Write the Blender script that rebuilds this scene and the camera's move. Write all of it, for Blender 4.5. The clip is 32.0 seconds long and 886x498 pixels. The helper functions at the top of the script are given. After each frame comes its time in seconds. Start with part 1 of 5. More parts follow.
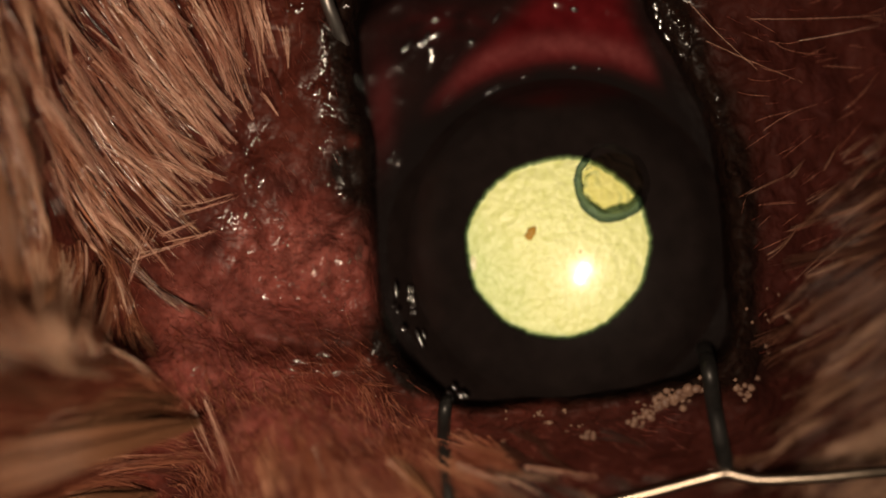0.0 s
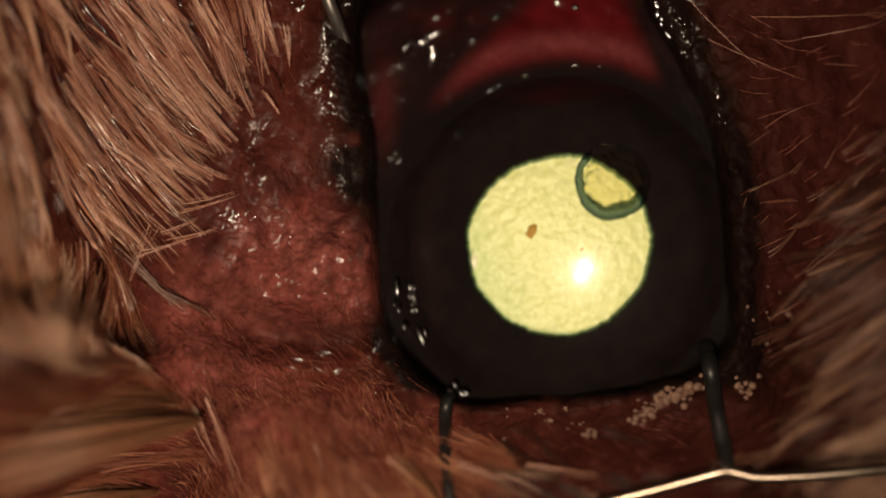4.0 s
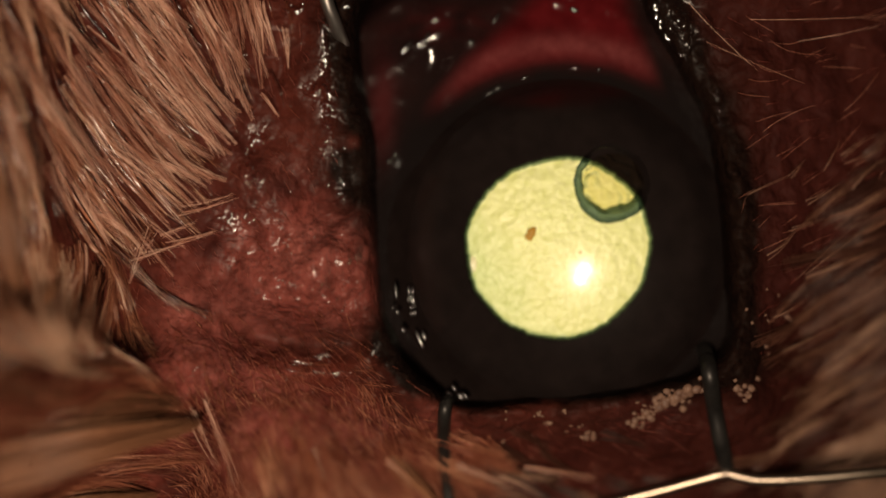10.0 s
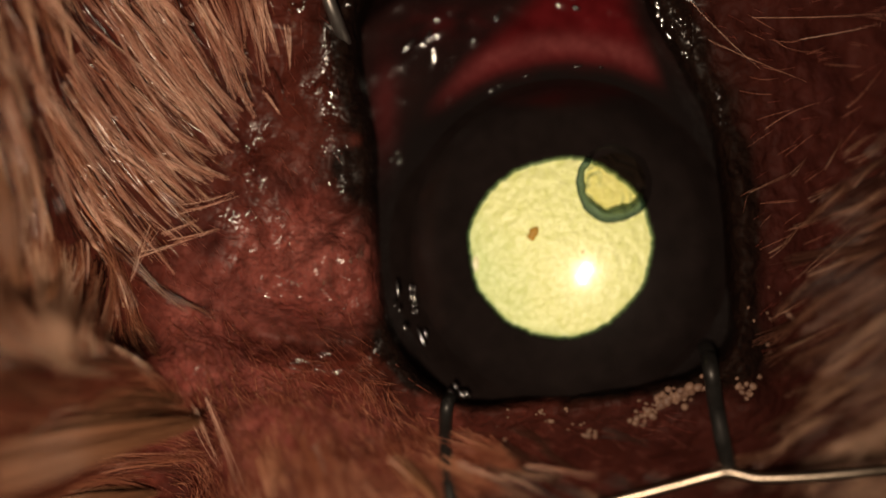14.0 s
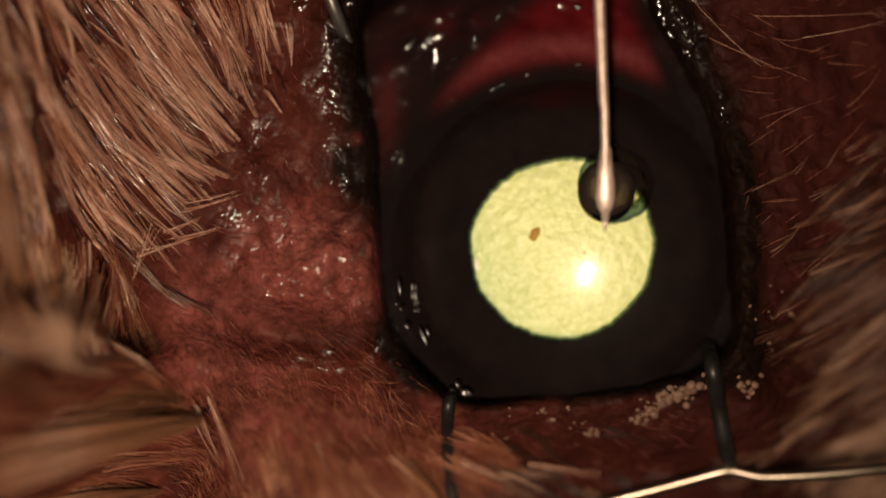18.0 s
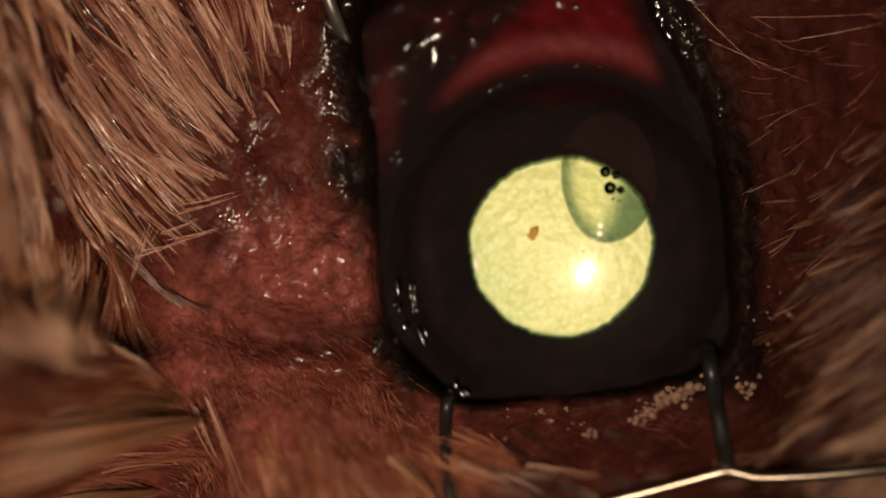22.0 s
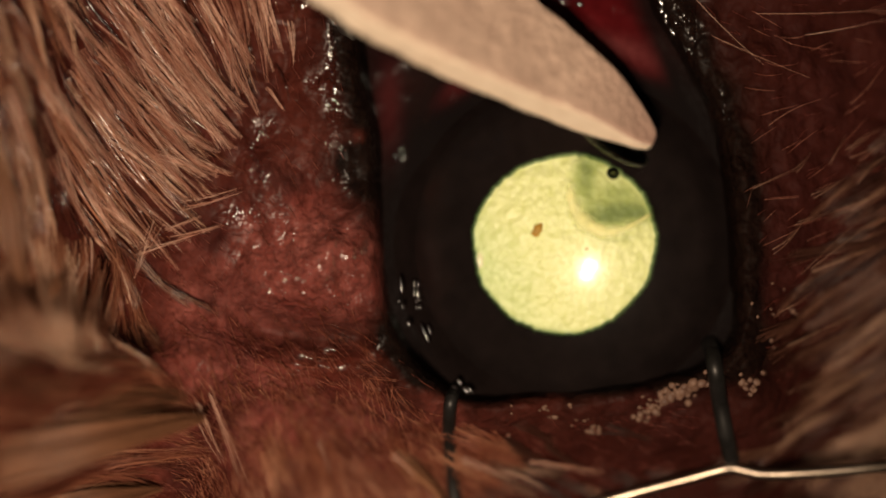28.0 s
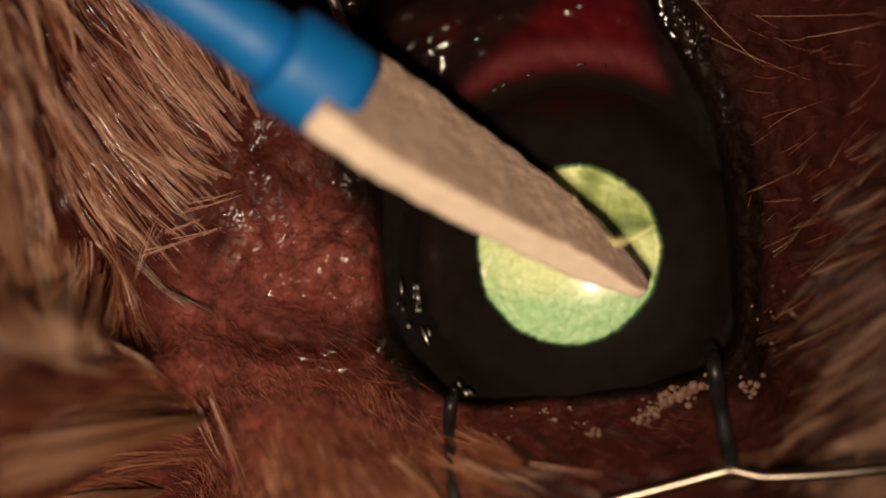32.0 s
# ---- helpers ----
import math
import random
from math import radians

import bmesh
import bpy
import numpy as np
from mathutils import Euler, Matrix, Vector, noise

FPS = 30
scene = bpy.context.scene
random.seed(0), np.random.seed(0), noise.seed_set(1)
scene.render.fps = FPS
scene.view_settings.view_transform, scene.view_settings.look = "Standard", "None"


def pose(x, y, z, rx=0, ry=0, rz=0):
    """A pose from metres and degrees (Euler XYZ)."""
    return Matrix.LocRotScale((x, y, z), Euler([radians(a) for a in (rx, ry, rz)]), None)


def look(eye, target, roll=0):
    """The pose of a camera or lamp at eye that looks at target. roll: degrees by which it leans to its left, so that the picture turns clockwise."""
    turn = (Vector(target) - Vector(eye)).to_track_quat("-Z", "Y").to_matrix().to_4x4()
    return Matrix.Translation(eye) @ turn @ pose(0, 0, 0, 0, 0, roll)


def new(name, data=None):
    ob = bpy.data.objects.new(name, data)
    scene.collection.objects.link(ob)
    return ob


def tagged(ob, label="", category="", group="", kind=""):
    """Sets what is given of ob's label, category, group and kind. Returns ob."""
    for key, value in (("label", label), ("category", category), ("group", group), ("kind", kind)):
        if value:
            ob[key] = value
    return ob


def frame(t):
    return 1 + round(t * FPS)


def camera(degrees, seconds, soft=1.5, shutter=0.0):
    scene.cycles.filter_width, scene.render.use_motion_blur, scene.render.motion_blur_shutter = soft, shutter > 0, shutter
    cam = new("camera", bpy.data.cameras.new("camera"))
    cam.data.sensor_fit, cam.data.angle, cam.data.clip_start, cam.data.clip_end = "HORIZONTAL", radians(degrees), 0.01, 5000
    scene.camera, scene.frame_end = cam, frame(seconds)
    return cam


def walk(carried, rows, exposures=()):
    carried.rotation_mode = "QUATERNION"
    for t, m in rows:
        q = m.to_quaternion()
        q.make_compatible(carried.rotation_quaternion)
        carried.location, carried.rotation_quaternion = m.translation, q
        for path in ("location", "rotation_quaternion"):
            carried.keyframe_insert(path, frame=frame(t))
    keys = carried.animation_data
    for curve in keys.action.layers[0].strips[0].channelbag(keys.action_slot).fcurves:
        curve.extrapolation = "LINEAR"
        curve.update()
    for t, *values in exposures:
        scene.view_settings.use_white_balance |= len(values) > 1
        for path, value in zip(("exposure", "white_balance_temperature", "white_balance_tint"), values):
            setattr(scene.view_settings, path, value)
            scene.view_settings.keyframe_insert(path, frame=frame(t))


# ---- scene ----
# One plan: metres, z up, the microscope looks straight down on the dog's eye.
MM = 0.001
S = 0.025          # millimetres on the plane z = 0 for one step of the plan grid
H = 200.0          # working distance of the microscope, millimetres


def W(px, py, z=0.0):
    """A point of the plan, a grid laid over the camera's view (x to the right, y down), on its view ray at height z in
    millimetres.
    """
    k = S * (H - z) / H
    return Vector(((px - 784) * k * MM, (441 - py) * k * MM, z * MM))


# ---- camera ----
cam = camera(2 * math.degrees(math.atan(784 * S / H)), 32.0, 1.8)
cam.data.dof.use_dof, cam.data.dof.focus_distance, cam.data.dof.aperture_fstop = True, 0.1993, 11.5
DRIFT = [
    (0, -1.5, 1), (0.5, 0.5, -2.5), (1, 0.5, -2.5), (2, 0.5, -2.5), (3, 0.5, -2.5), (3.5, 0.5, -3), (5.5, -0.5, -1.5), (6, 0, -2.5), (7, 1.5, -2.5),
    (8, 1.5, -2.5), (8.5, 1.5, -2.5), (9, 0, 0), (9.5, -1.5, 3), (10, -1.5, 2), (10.5, 0.5, -3), (11, 1.5, -3), (12, 2.5, -2.5), (12.5, 3, -3.5),
    (13, 2.5, -3), (13.5, 2.5, -3), (14, 1.5, -1.5), (14.5, -1.5, 2.5), (16.5, 3.5, -3.5), (17, 5.5, -5.5), (17.5, 3.5, -4.5), (18, 4.5, -4), (18.5, 6.5, -5),
    (19, 4.5, -5.5), (19.5, 1.5, 5), (20, -3, 1), (20.5, -1.5, 2), (21, 1.5, -3.5), (22, 1.5, -2.5), (23, 1.5, -2.5), (24, 1.5, -2.5), (25, 0.5, -2.5),
    (25.5, 2.5, -1.5), (27.5, 8.5, -8.5), (28, 8, -8.5), (29, 8, -8.5), (29.5, 8, -7.5), (30, 8, -6.5), (30.5, 7.5, -5), (31, 5.5, -4), (31.5, 6.5, -2),
    (32, 8, -4),
]
EXPOSE = [(0, -0.05), (30.5, -0.05), (32, -0.13)]
walk(cam, [(t, pose(-dx * S * MM, dy * S * MM, H * MM)) for t, dx, dy in DRIFT], EXPOSE)

# ---- light: the two lamps of the operating microscope, in a dim theatre ----
world = bpy.data.worlds.new("theatre")
scene.world = world
world.use_nodes = True
world.node_tree.nodes["Background"].inputs[0].default_value = (1.0, 0.75, 0.6, 1)
world.node_tree.nodes["Background"].inputs[1].default_value = 0.012
for lx, ly, power, size in ((-11, -24, 0.335, 10), (-17, -38, 0.205, 9)):
    lamp = bpy.data.lights.new("microscope_lamp", "AREA")
    lamp.shape, lamp.size, lamp.energy, lamp.color = "DISK", size * MM, power, (1.0, 0.785, 0.57)
    new("microscope_lamp", lamp).matrix_world = look((lx * MM, ly * MM, 0.215), (0.001, 0.0, 0.0))


# ---- materials ----
class Nodes:
    def __init__(self, name):
        self.mat = bpy.data.materials.new(name)
        self.mat.use_nodes = True
        self.nt = self.mat.node_tree
        self.out = self.nt.nodes["Material Output"]
        self.bsdf = self.nt.nodes["Principled BSDF"]

    def add(self, kind, **inputs):
        n = self.nt.nodes.new("ShaderNode" + kind)
        for key, value in inputs.items():
            key = key.replace("_", " ")
            if hasattr(value, "is_output"):
                self.nt.links.new(value, n.inputs[key])
            else:
                n.inputs[key].default_value = value
        return n

    def link(self, a, b):
        self.nt.links.new(a, b)

    def noise(self, scale, detail=4, rough=0.6):
        co = self.add("TexCoord").outputs["Object"]
        return self.add("TexNoise", Vector=co, Scale=scale, Detail=detail, Roughness=rough).outputs[0]

    def ramp(self, fac, stops):
        n = self.add("ValToRGB", Fac=fac)
        el = n.color_ramp.elements
        while len(el) < len(stops):
            el.new(0.5)
        for e, (p, c) in zip(el, stops):
            e.position, e.color = p, (*c, 1)
        return n.outputs[0]

    def mix(self, fac, a, b):
        n = self.nt.nodes.new("ShaderNodeMixRGB")
        for i, v in enumerate((fac, a, b)):
            if hasattr(v, "is_output"):
                self.link(v, n.inputs[i])
            else:
                n.inputs[i].default_value = v if i == 0 else (*v, 1)
        return n.outputs[0]

    def attr(self, name):
        n = self.nt.nodes.new("ShaderNodeAttribute")
        n.attribute_name = name
        return n.outputs["Fac"]

    def bump(self, height, strength, dist):
        return self.add("Bump", Height=height, Strength=strength, Distance=dist).outputs[0]


def plain(name, dark, light, scale, rough=0.5, metal=0.0, bump=0.3, dist=0.02, spec=0.5, sheen=0.0):
    n = Nodes(name)
    f = n.noise(scale)
    n.link(n.ramp(f, [(0.3, dark), (0.7, light)]), n.bsdf.inputs["Base Color"])
    n.link(n.bump(n.noise(scale * 3.1), bump, dist * MM), n.bsdf.inputs["Normal"])
    n.bsdf.inputs["Roughness"].default_value = rough
    n.bsdf.inputs["Metallic"].default_value = metal
    n.bsdf.inputs["Specular IOR Level"].default_value = spec
    n.bsdf.inputs["Sheen Weight"].default_value = sheen
    return n.mat


def skin_material():
    n = Nodes("wet_skin")
    big, fine = n.noise(420), n.noise(2600, 5, 0.7)
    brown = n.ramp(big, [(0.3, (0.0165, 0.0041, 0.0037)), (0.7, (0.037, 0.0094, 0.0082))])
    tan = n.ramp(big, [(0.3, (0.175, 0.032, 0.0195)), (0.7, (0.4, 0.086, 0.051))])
    pink = n.ramp(big, [(0.3, (0.52, 0.105, 0.084)), (0.72, (0.95, 0.3, 0.25))])
    black = n.ramp(fine, [(0.3, (0.0045, 0.0022, 0.0018)), (0.75, (0.013, 0.0062, 0.0045))])
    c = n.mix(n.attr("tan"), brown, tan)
    c = n.mix(n.attr("pink"), c, pink)
    fleck = n.ramp(n.noise(1500, 5, 0.75), [(0.46, (0, 0, 0)), (0.76, (0.5, 0.5, 0.5))])
    c = n.mix(n.add("Math", Value=fleck).outputs[0], c, (0.06, 0.014, 0.009))
    blot = n.ramp(n.noise(230, 3, 0.6), [(0.5, (0, 0, 0)), (0.68, (0.36, 0.36, 0.36))])
    c = n.mix(n.add("Math", Value=blot).outputs[0], c, brown)
    # lid pigment, together with the shade of hollows put into the colour
    c = n.mix(n.attr("pigment"), c, black)
    n.link(c, n.bsdf.inputs["Base Color"])
    r = n.add("MapRange", Value=n.attr("wet")).outputs[0]
    mr = r.node
    mr.inputs["To Min"].default_value, mr.inputs["To Max"].default_value = 0.6, 0.05
    n.link(r, n.bsdf.inputs["Roughness"])
    gloss = n.add("MapRange", Value=n.attr("wet"))
    gloss.inputs["To Min"].default_value, gloss.inputs["To Max"].default_value = 0.03, 0.7
    n.link(gloss.outputs[0], n.bsdf.inputs["Specular IOR Level"])
    n.bsdf.inputs["Subsurface Weight"].default_value = 0.12
    n.bsdf.inputs["Subsurface Radius"].default_value = (0.0012, 0.0005, 0.0003)
    n.bsdf.inputs["Subsurface Scale"].default_value = 0.6
    both = n.add("Math")
    both.operation = "ADD"
    fine_wet = n.add("Math", Value=n.noise(3300, 0.6, 0.4))
    fine_wet.operation = "MULTIPLY"
    n.link(n.attr("wet"), fine_wet.inputs[1])
    coarse = n.add("Math", Value=n.noise(2400, 1, 0.5))
    n.link(n.noise(1100, 1.5, 0.5), coarse.inputs[1])
    n.link(coarse.outputs[0], both.inputs[0])
    n.link(fine_wet.outputs[0], both.inputs[1])
    n.link(n.bump(both.outputs[0], 0.85, 0.17 * MM), n.bsdf.inputs["Normal"])
    return n.mat


def fur_material(name, stops, rough=0.42, spec=0.6):
    n = Nodes(name)
    n.link(n.ramp(n.attr("tone"), stops), n.bsdf.inputs["Base Color"])
    n.bsdf.inputs["Roughness"].default_value = rough
    n.bsdf.inputs["Specular IOR Level"].default_value = spec
    return n.mat


def clear_material(name, tint=(1, 1, 1), rough=0.03, ior=1.376, bump=0.0, scale=800, dist=0.05, soft=0.0):
    """Clear wet tissue: tinted, straight-through, with a Fresnel gloss."""
    n = Nodes(name)
    t = n.add("BsdfTransparent", Color=(*tint, 1))
    g = n.add("BsdfGlossy", Roughness=rough, Color=(1, 1, 1, 1))
    f = n.add("Fresnel", IOR=ior)
    if bump:
        b = n.bump(n.noise(scale), bump, dist * MM)
        n.link(b, g.inputs["Normal"]), n.link(b, f.inputs["Normal"])
    if soft:
        wide = n.add("BsdfGlossy", Roughness=soft, Color=(1, 1, 1, 1))
        both = n.add("MixShader", Fac=0.62)
        n.link(g.outputs[0], both.inputs[1]), n.link(wide.outputs[0], both.inputs[2])
        g = both
    m = n.add("MixShader", Fac=f.outputs[0])
    n.link(t.outputs[0], m.inputs[1]), n.link(g.outputs[0], m.inputs[2])
    n.link(m.outputs[0], n.out.inputs["Surface"])
    return n.mat


def shell_material(name, stops, rough=0.04, ior=1.336, haze=0.0, thick=None, reflect_tint=(0.66, 0.46, 0.4)):
    """Clear fluid: the light it bends away is put into the tint (attribute 0 to 1), reddish reflections into a little
    haze.
    """
    n = Nodes(name)
    tint = n.ramp(n.attr("tint_at"), stops)
    if thick:
        tint = n.mix(n.attr("thick"), tint, thick)
    t = n.add("BsdfTransparent", Color=tint)
    g = n.add("BsdfGlossy", Roughness=rough, Color=(1, 1, 1, 1))
    m = n.add("MixShader", Fac=n.add("Fresnel", IOR=ior).outputs[0])
    reflect_mix = n.add("MixShader", Fac=haze)
    n.link(t.outputs[0], reflect_mix.inputs[1])
    n.link(n.add("BsdfDiffuse", Color=(*reflect_tint, 1)).outputs[0], reflect_mix.inputs[2])
    n.link(reflect_mix.outputs[0], m.inputs[1]), n.link(g.outputs[0], m.inputs[2])
    n.link(m.outputs[0], n.out.inputs["Surface"])
    return n.mat


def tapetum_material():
    n = Nodes("tapetum_glow")
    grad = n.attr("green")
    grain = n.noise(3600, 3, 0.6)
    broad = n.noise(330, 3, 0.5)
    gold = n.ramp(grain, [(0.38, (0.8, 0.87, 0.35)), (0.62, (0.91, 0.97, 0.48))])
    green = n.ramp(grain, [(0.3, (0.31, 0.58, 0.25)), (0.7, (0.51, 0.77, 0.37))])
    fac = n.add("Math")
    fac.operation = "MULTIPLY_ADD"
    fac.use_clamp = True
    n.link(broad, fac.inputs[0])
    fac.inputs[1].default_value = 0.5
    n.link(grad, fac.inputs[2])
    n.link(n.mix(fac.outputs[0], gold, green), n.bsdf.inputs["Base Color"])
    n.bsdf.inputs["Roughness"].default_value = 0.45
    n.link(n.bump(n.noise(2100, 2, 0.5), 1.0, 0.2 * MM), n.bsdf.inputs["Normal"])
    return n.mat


def eye_white_material():
    n = Nodes("wet_conjunctiva")
    big, fine = n.noise(500, 4, 0.6), n.noise(2200, 4, 0.6)
    # dark tone also carries the shadow in the upper-left pocket, put into colour
    dark = n.ramp(big, [(0.3, (0.0078, 0.0042, 0.0042)), (0.75, (0.015, 0.0068, 0.0065))])
    red = n.ramp(big, [(0.3, (0.036, 0.002, 0.0028)), (0.72, (0.09, 0.0064, 0.0084))])
    pale = n.ramp(fine, [(0.3, (0.1, 0.021, 0.022)), (0.75, (0.16, 0.04, 0.041))])
    dark = n.mix(n.attr("limbus"), dark, (0.0075, 0.0056, 0.0056))
    c = n.mix(n.attr("red"), dark, red)
    c = n.mix(n.attr("pale"), c, pale)
    n.link(c, n.bsdf.inputs["Base Color"])
    n.bsdf.inputs["Roughness"].default_value = 0.11
    n.bsdf.inputs["Specular IOR Level"].default_value = 0.3
    n.link(n.bump(n.noise(1100, 3, 0.5), 0.5, 0.07 * MM), n.bsdf.inputs["Normal"])
    return n.mat


def iris_material():
    n = Nodes("dark_iris")
    c = n.ramp(n.noise(900), [(0.3, (0.0056, 0.0036, 0.0034)), (0.7, (0.0096, 0.0062, 0.0059))])
    n.link(n.mix(n.attr("blood"), c, (0.02, 0.0028, 0.0027)), n.bsdf.inputs["Base Color"])
    n.link(n.bump(n.noise(2790), 0.3, 0.05 * MM), n.bsdf.inputs["Normal"])
    n.bsdf.inputs["Roughness"].default_value = 0.8
    n.bsdf.inputs["Specular IOR Level"].default_value = 0.03
    # its margin fades out at the pupil to imitate the lens's soft, fringed edge
    m = n.add("MixShader", Fac=n.attr("thin"))
    n.link(n.bsdf.outputs[0], m.inputs[1])
    n.link(n.add("BsdfTransparent", Color=(0.42, 0.52, 0.48, 1)).outputs[0], m.inputs[2])
    n.link(m.outputs[0], n.out.inputs["Surface"])
    return n.mat


def ridge_material():
    """Pale swollen tissue, opaque where its attribute is high and clear at its edges."""
    n = Nodes("pale_ridge")
    m = n.add("MixShader", Fac=n.attr("tint_at"))
    n.link(n.add("BsdfTransparent", Color=(1, 1, 1, 1)).outputs[0], m.inputs[1])
    n.link(n.add("BsdfDiffuse", Color=n.ramp(n.noise(1500), [(0.3, (0.9, 0.84, 0.34)), (0.7, (0.98, 0.94, 0.48))])).outputs[0], m.inputs[2])
    n.link(m.outputs[0], n.out.inputs["Surface"])
    return n.mat


def sponge_material():
    n = Nodes("cellulose_sponge")
    v = n.add("TexVoronoi", Vector=n.add("TexCoord").outputs["Object"], Scale=2300).outputs[0]
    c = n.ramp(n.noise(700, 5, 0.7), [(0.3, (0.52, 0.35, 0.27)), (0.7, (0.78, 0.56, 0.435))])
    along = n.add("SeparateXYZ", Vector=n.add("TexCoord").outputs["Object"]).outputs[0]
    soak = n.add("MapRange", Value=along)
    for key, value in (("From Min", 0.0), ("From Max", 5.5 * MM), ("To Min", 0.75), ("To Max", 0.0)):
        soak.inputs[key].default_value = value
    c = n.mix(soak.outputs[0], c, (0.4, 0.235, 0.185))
    n.link(c, n.bsdf.inputs["Base Color"])
    n.bsdf.inputs["Roughness"].default_value = 0.85
    both = n.add("Math")
    both.operation = "ADD"
    n.link(v, both.inputs[0]), n.link(n.noise(1800, 5, 0.7), both.inputs[1])
    n.link(n.bump(both.outputs[0], 0.36, 0.18 * MM), n.bsdf.inputs["Normal"])
    return n.mat


SKIN = skin_material()
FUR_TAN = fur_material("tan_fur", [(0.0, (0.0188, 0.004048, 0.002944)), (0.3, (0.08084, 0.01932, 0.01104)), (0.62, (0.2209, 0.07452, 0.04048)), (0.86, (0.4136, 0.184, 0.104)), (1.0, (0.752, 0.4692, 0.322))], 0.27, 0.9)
FUR_LOCK = fur_material("tan_lock", [(0.0, (0.09, 0.035, 0.017)), (0.5, (0.26, 0.11, 0.055)), (1.0, (0.46, 0.23, 0.125))])
FUR_BROWN = fur_material("brown_fur", [(0.0, (0.03, 0.0085, 0.0055)), (0.4, (0.064, 0.021, 0.0125)), (0.8, (0.15, 0.064, 0.038)), (1.0, (0.32, 0.185, 0.12))])
FUR_RED = fur_material("reddish_fur", [(0.0, (0.1105, 0.02478, 0.0144)), (0.4, (0.234, 0.06608, 0.036)), (0.8, (0.364, 0.1298, 0.072)), (1.0, (0.572, 0.2714, 0.162))])
FUR_DARK = fur_material("wet_dark_fur", [(0.0, (0.16, 0.034, 0.023)), (0.6, (0.2, 0.05, 0.036)), (1.0, (0.36, 0.13, 0.095))], 0.3)
FUR_WET = fur_material("wet_stuck_fur", [(0.0, (0.02, 0.007, 0.005)), (0.3, (0.05, 0.014, 0.009)), (1.0, (0.2, 0.055, 0.035))], 0.16)
FUR_PALE = fur_material("pale_fur", [(0.0, (0.28, 0.09, 0.055)), (0.5, (0.52, 0.25, 0.17)), (1.0, (0.85, 0.56, 0.43))], 0.36)
CORNEA = clear_material("clear_cornea", rough=0.085, bump=0.03, scale=400, soft=0.24)
IRIS = iris_material()
TAPETUM = tapetum_material()
WHITE = eye_white_material()
# refracted dark edges and wrinkle lines of the pit, put into the tint
PIT_RIM = shell_material("teal_pit_rim", [(0.0, (0.2, 0.25, 0.22)), (0.09, (0.04, 0.07, 0.08)), (0.22, (0.1, 0.155, 0.185)), (0.5, (0.17, 0.24, 0.27)), (0.75, (0.085, 0.14, 0.15)), (0.97, (0.2, 0.23, 0.16))], 0.2, 1.06, thick=(0.6, 0.6, 0.6))
PIT_FLOOR = shell_material("pit_floor", [(0.0, (0.3, 0.32, 0.2)), (0.35, (0.7, 0.7, 0.55)), (0.6, (0.95, 0.88, 0.66))], 0.25, 1.03)
# edge shading and red reflections of the film put into tint and haze
FILM = shell_material("fluid_film", [(0.0, (0.95, 0.98, 0.9)), (0.8, (0.93, 0.95, 0.84)), (0.95, (0.5, 0.55, 0.4)), (1.0, (0.98, 0.98, 0.95))], 0.12, 1.1, haze=0.008, thick=(0.5, 0.58, 0.48), reflect_tint=(0.85, 0.27, 0.29))
EDGE_TINT = shell_material("fluid_edge_tint", [(0.0, (1, 1, 1)), (1.0, (1, 1, 1))], 0.2, 1.02, thick=(0.34, 0.45, 0.5))
FILM_GLINT = shell_material("fluid_bead", [(0.0, (1, 1, 1)), (1.0, (0.96, 0.97, 0.92))], 0.3, 1.55)
# dark edges where the dome bends light away, put into the tint
POOL_CLEAR = shell_material("pooled_fluid", [(0.0, (0.96, 0.94, 0.76)), (0.3, (0.88, 0.88, 0.68)), (0.55, (0.6, 0.66, 0.53)), (0.76, (0.24, 0.31, 0.3)), (0.92, (0.11, 0.16, 0.17)), (1.0, (0.5, 0.55, 0.5))], haze=0.03, thick=(0.17, 0.25, 0.24))
# the round bead's refraction put into a dark tint
DARK_BEAD = shell_material("hanging_fluid", [(0.0, (0.36, 0.34, 0.32)), (0.5, (0.27, 0.25, 0.24)), (0.85, (0.1, 0.09, 0.09)), (1.0, (0.03, 0.025, 0.025))], haze=0.035)
# dark iris bent through the fluid, put into the tint
CLING = shell_material("clinging_fluid", [(0.0, (0.03, 0.035, 0.035)), (0.75, (0.05, 0.065, 0.065)), (0.94, (0.22, 0.28, 0.26)), (1.0, (0.75, 0.85, 0.75))], 0.1)
# shading of the pit, put into a teal tint
STAIN = shell_material("pit_shade_tint", [(0.0, (0.25, 0.31, 0.24)), (0.5, (0.5, 0.56, 0.42)), (1.0, (1, 1, 1))], 0.3, 1.02)
RIDGE = ridge_material()
# a bubble's dark refracting rim put into the tint
BUBBLE = shell_material("air_bubble", [(0.0, (0.5, 0.5, 0.42)), (0.3, (0.35, 0.35, 0.3)), (0.45, (0.02, 0.02, 0.02)), (1.0, (0.01, 0.01, 0.01))])
# one speculum steel in three tones: what each wire reflects is put into colour
STEEL = plain("brushed_steel", (0.2, 0.15, 0.11), (0.5, 0.41, 0.33), 260, 0.3, 1.0, 0.25)
STEEL_BRIGHT = plain("upper_arm_steel", (0.09, 0.08, 0.075), (0.4, 0.37, 0.35), 180, 0.36, 0.9, 0.15)
STEEL_SHADED = plain("shaded_steel", (0.02, 0.018, 0.017), (0.05, 0.046, 0.044), 900, 0.45, 0.7, 0.2)
CANNULA = plain("matt_steel", (0.5, 0.37, 0.31), (0.8, 0.63, 0.54), 2500, 0.42, 0.5, 0.3)
SPONGE = sponge_material()
# paler copy of the sponge for its narrow sides, their light put into colour
SPONGE_LIT = plain("sponge_lit_edge", (0.84, 0.66, 0.5), (0.95, 0.78, 0.61), 900, 0.85, bump=0.5, dist=0.08)
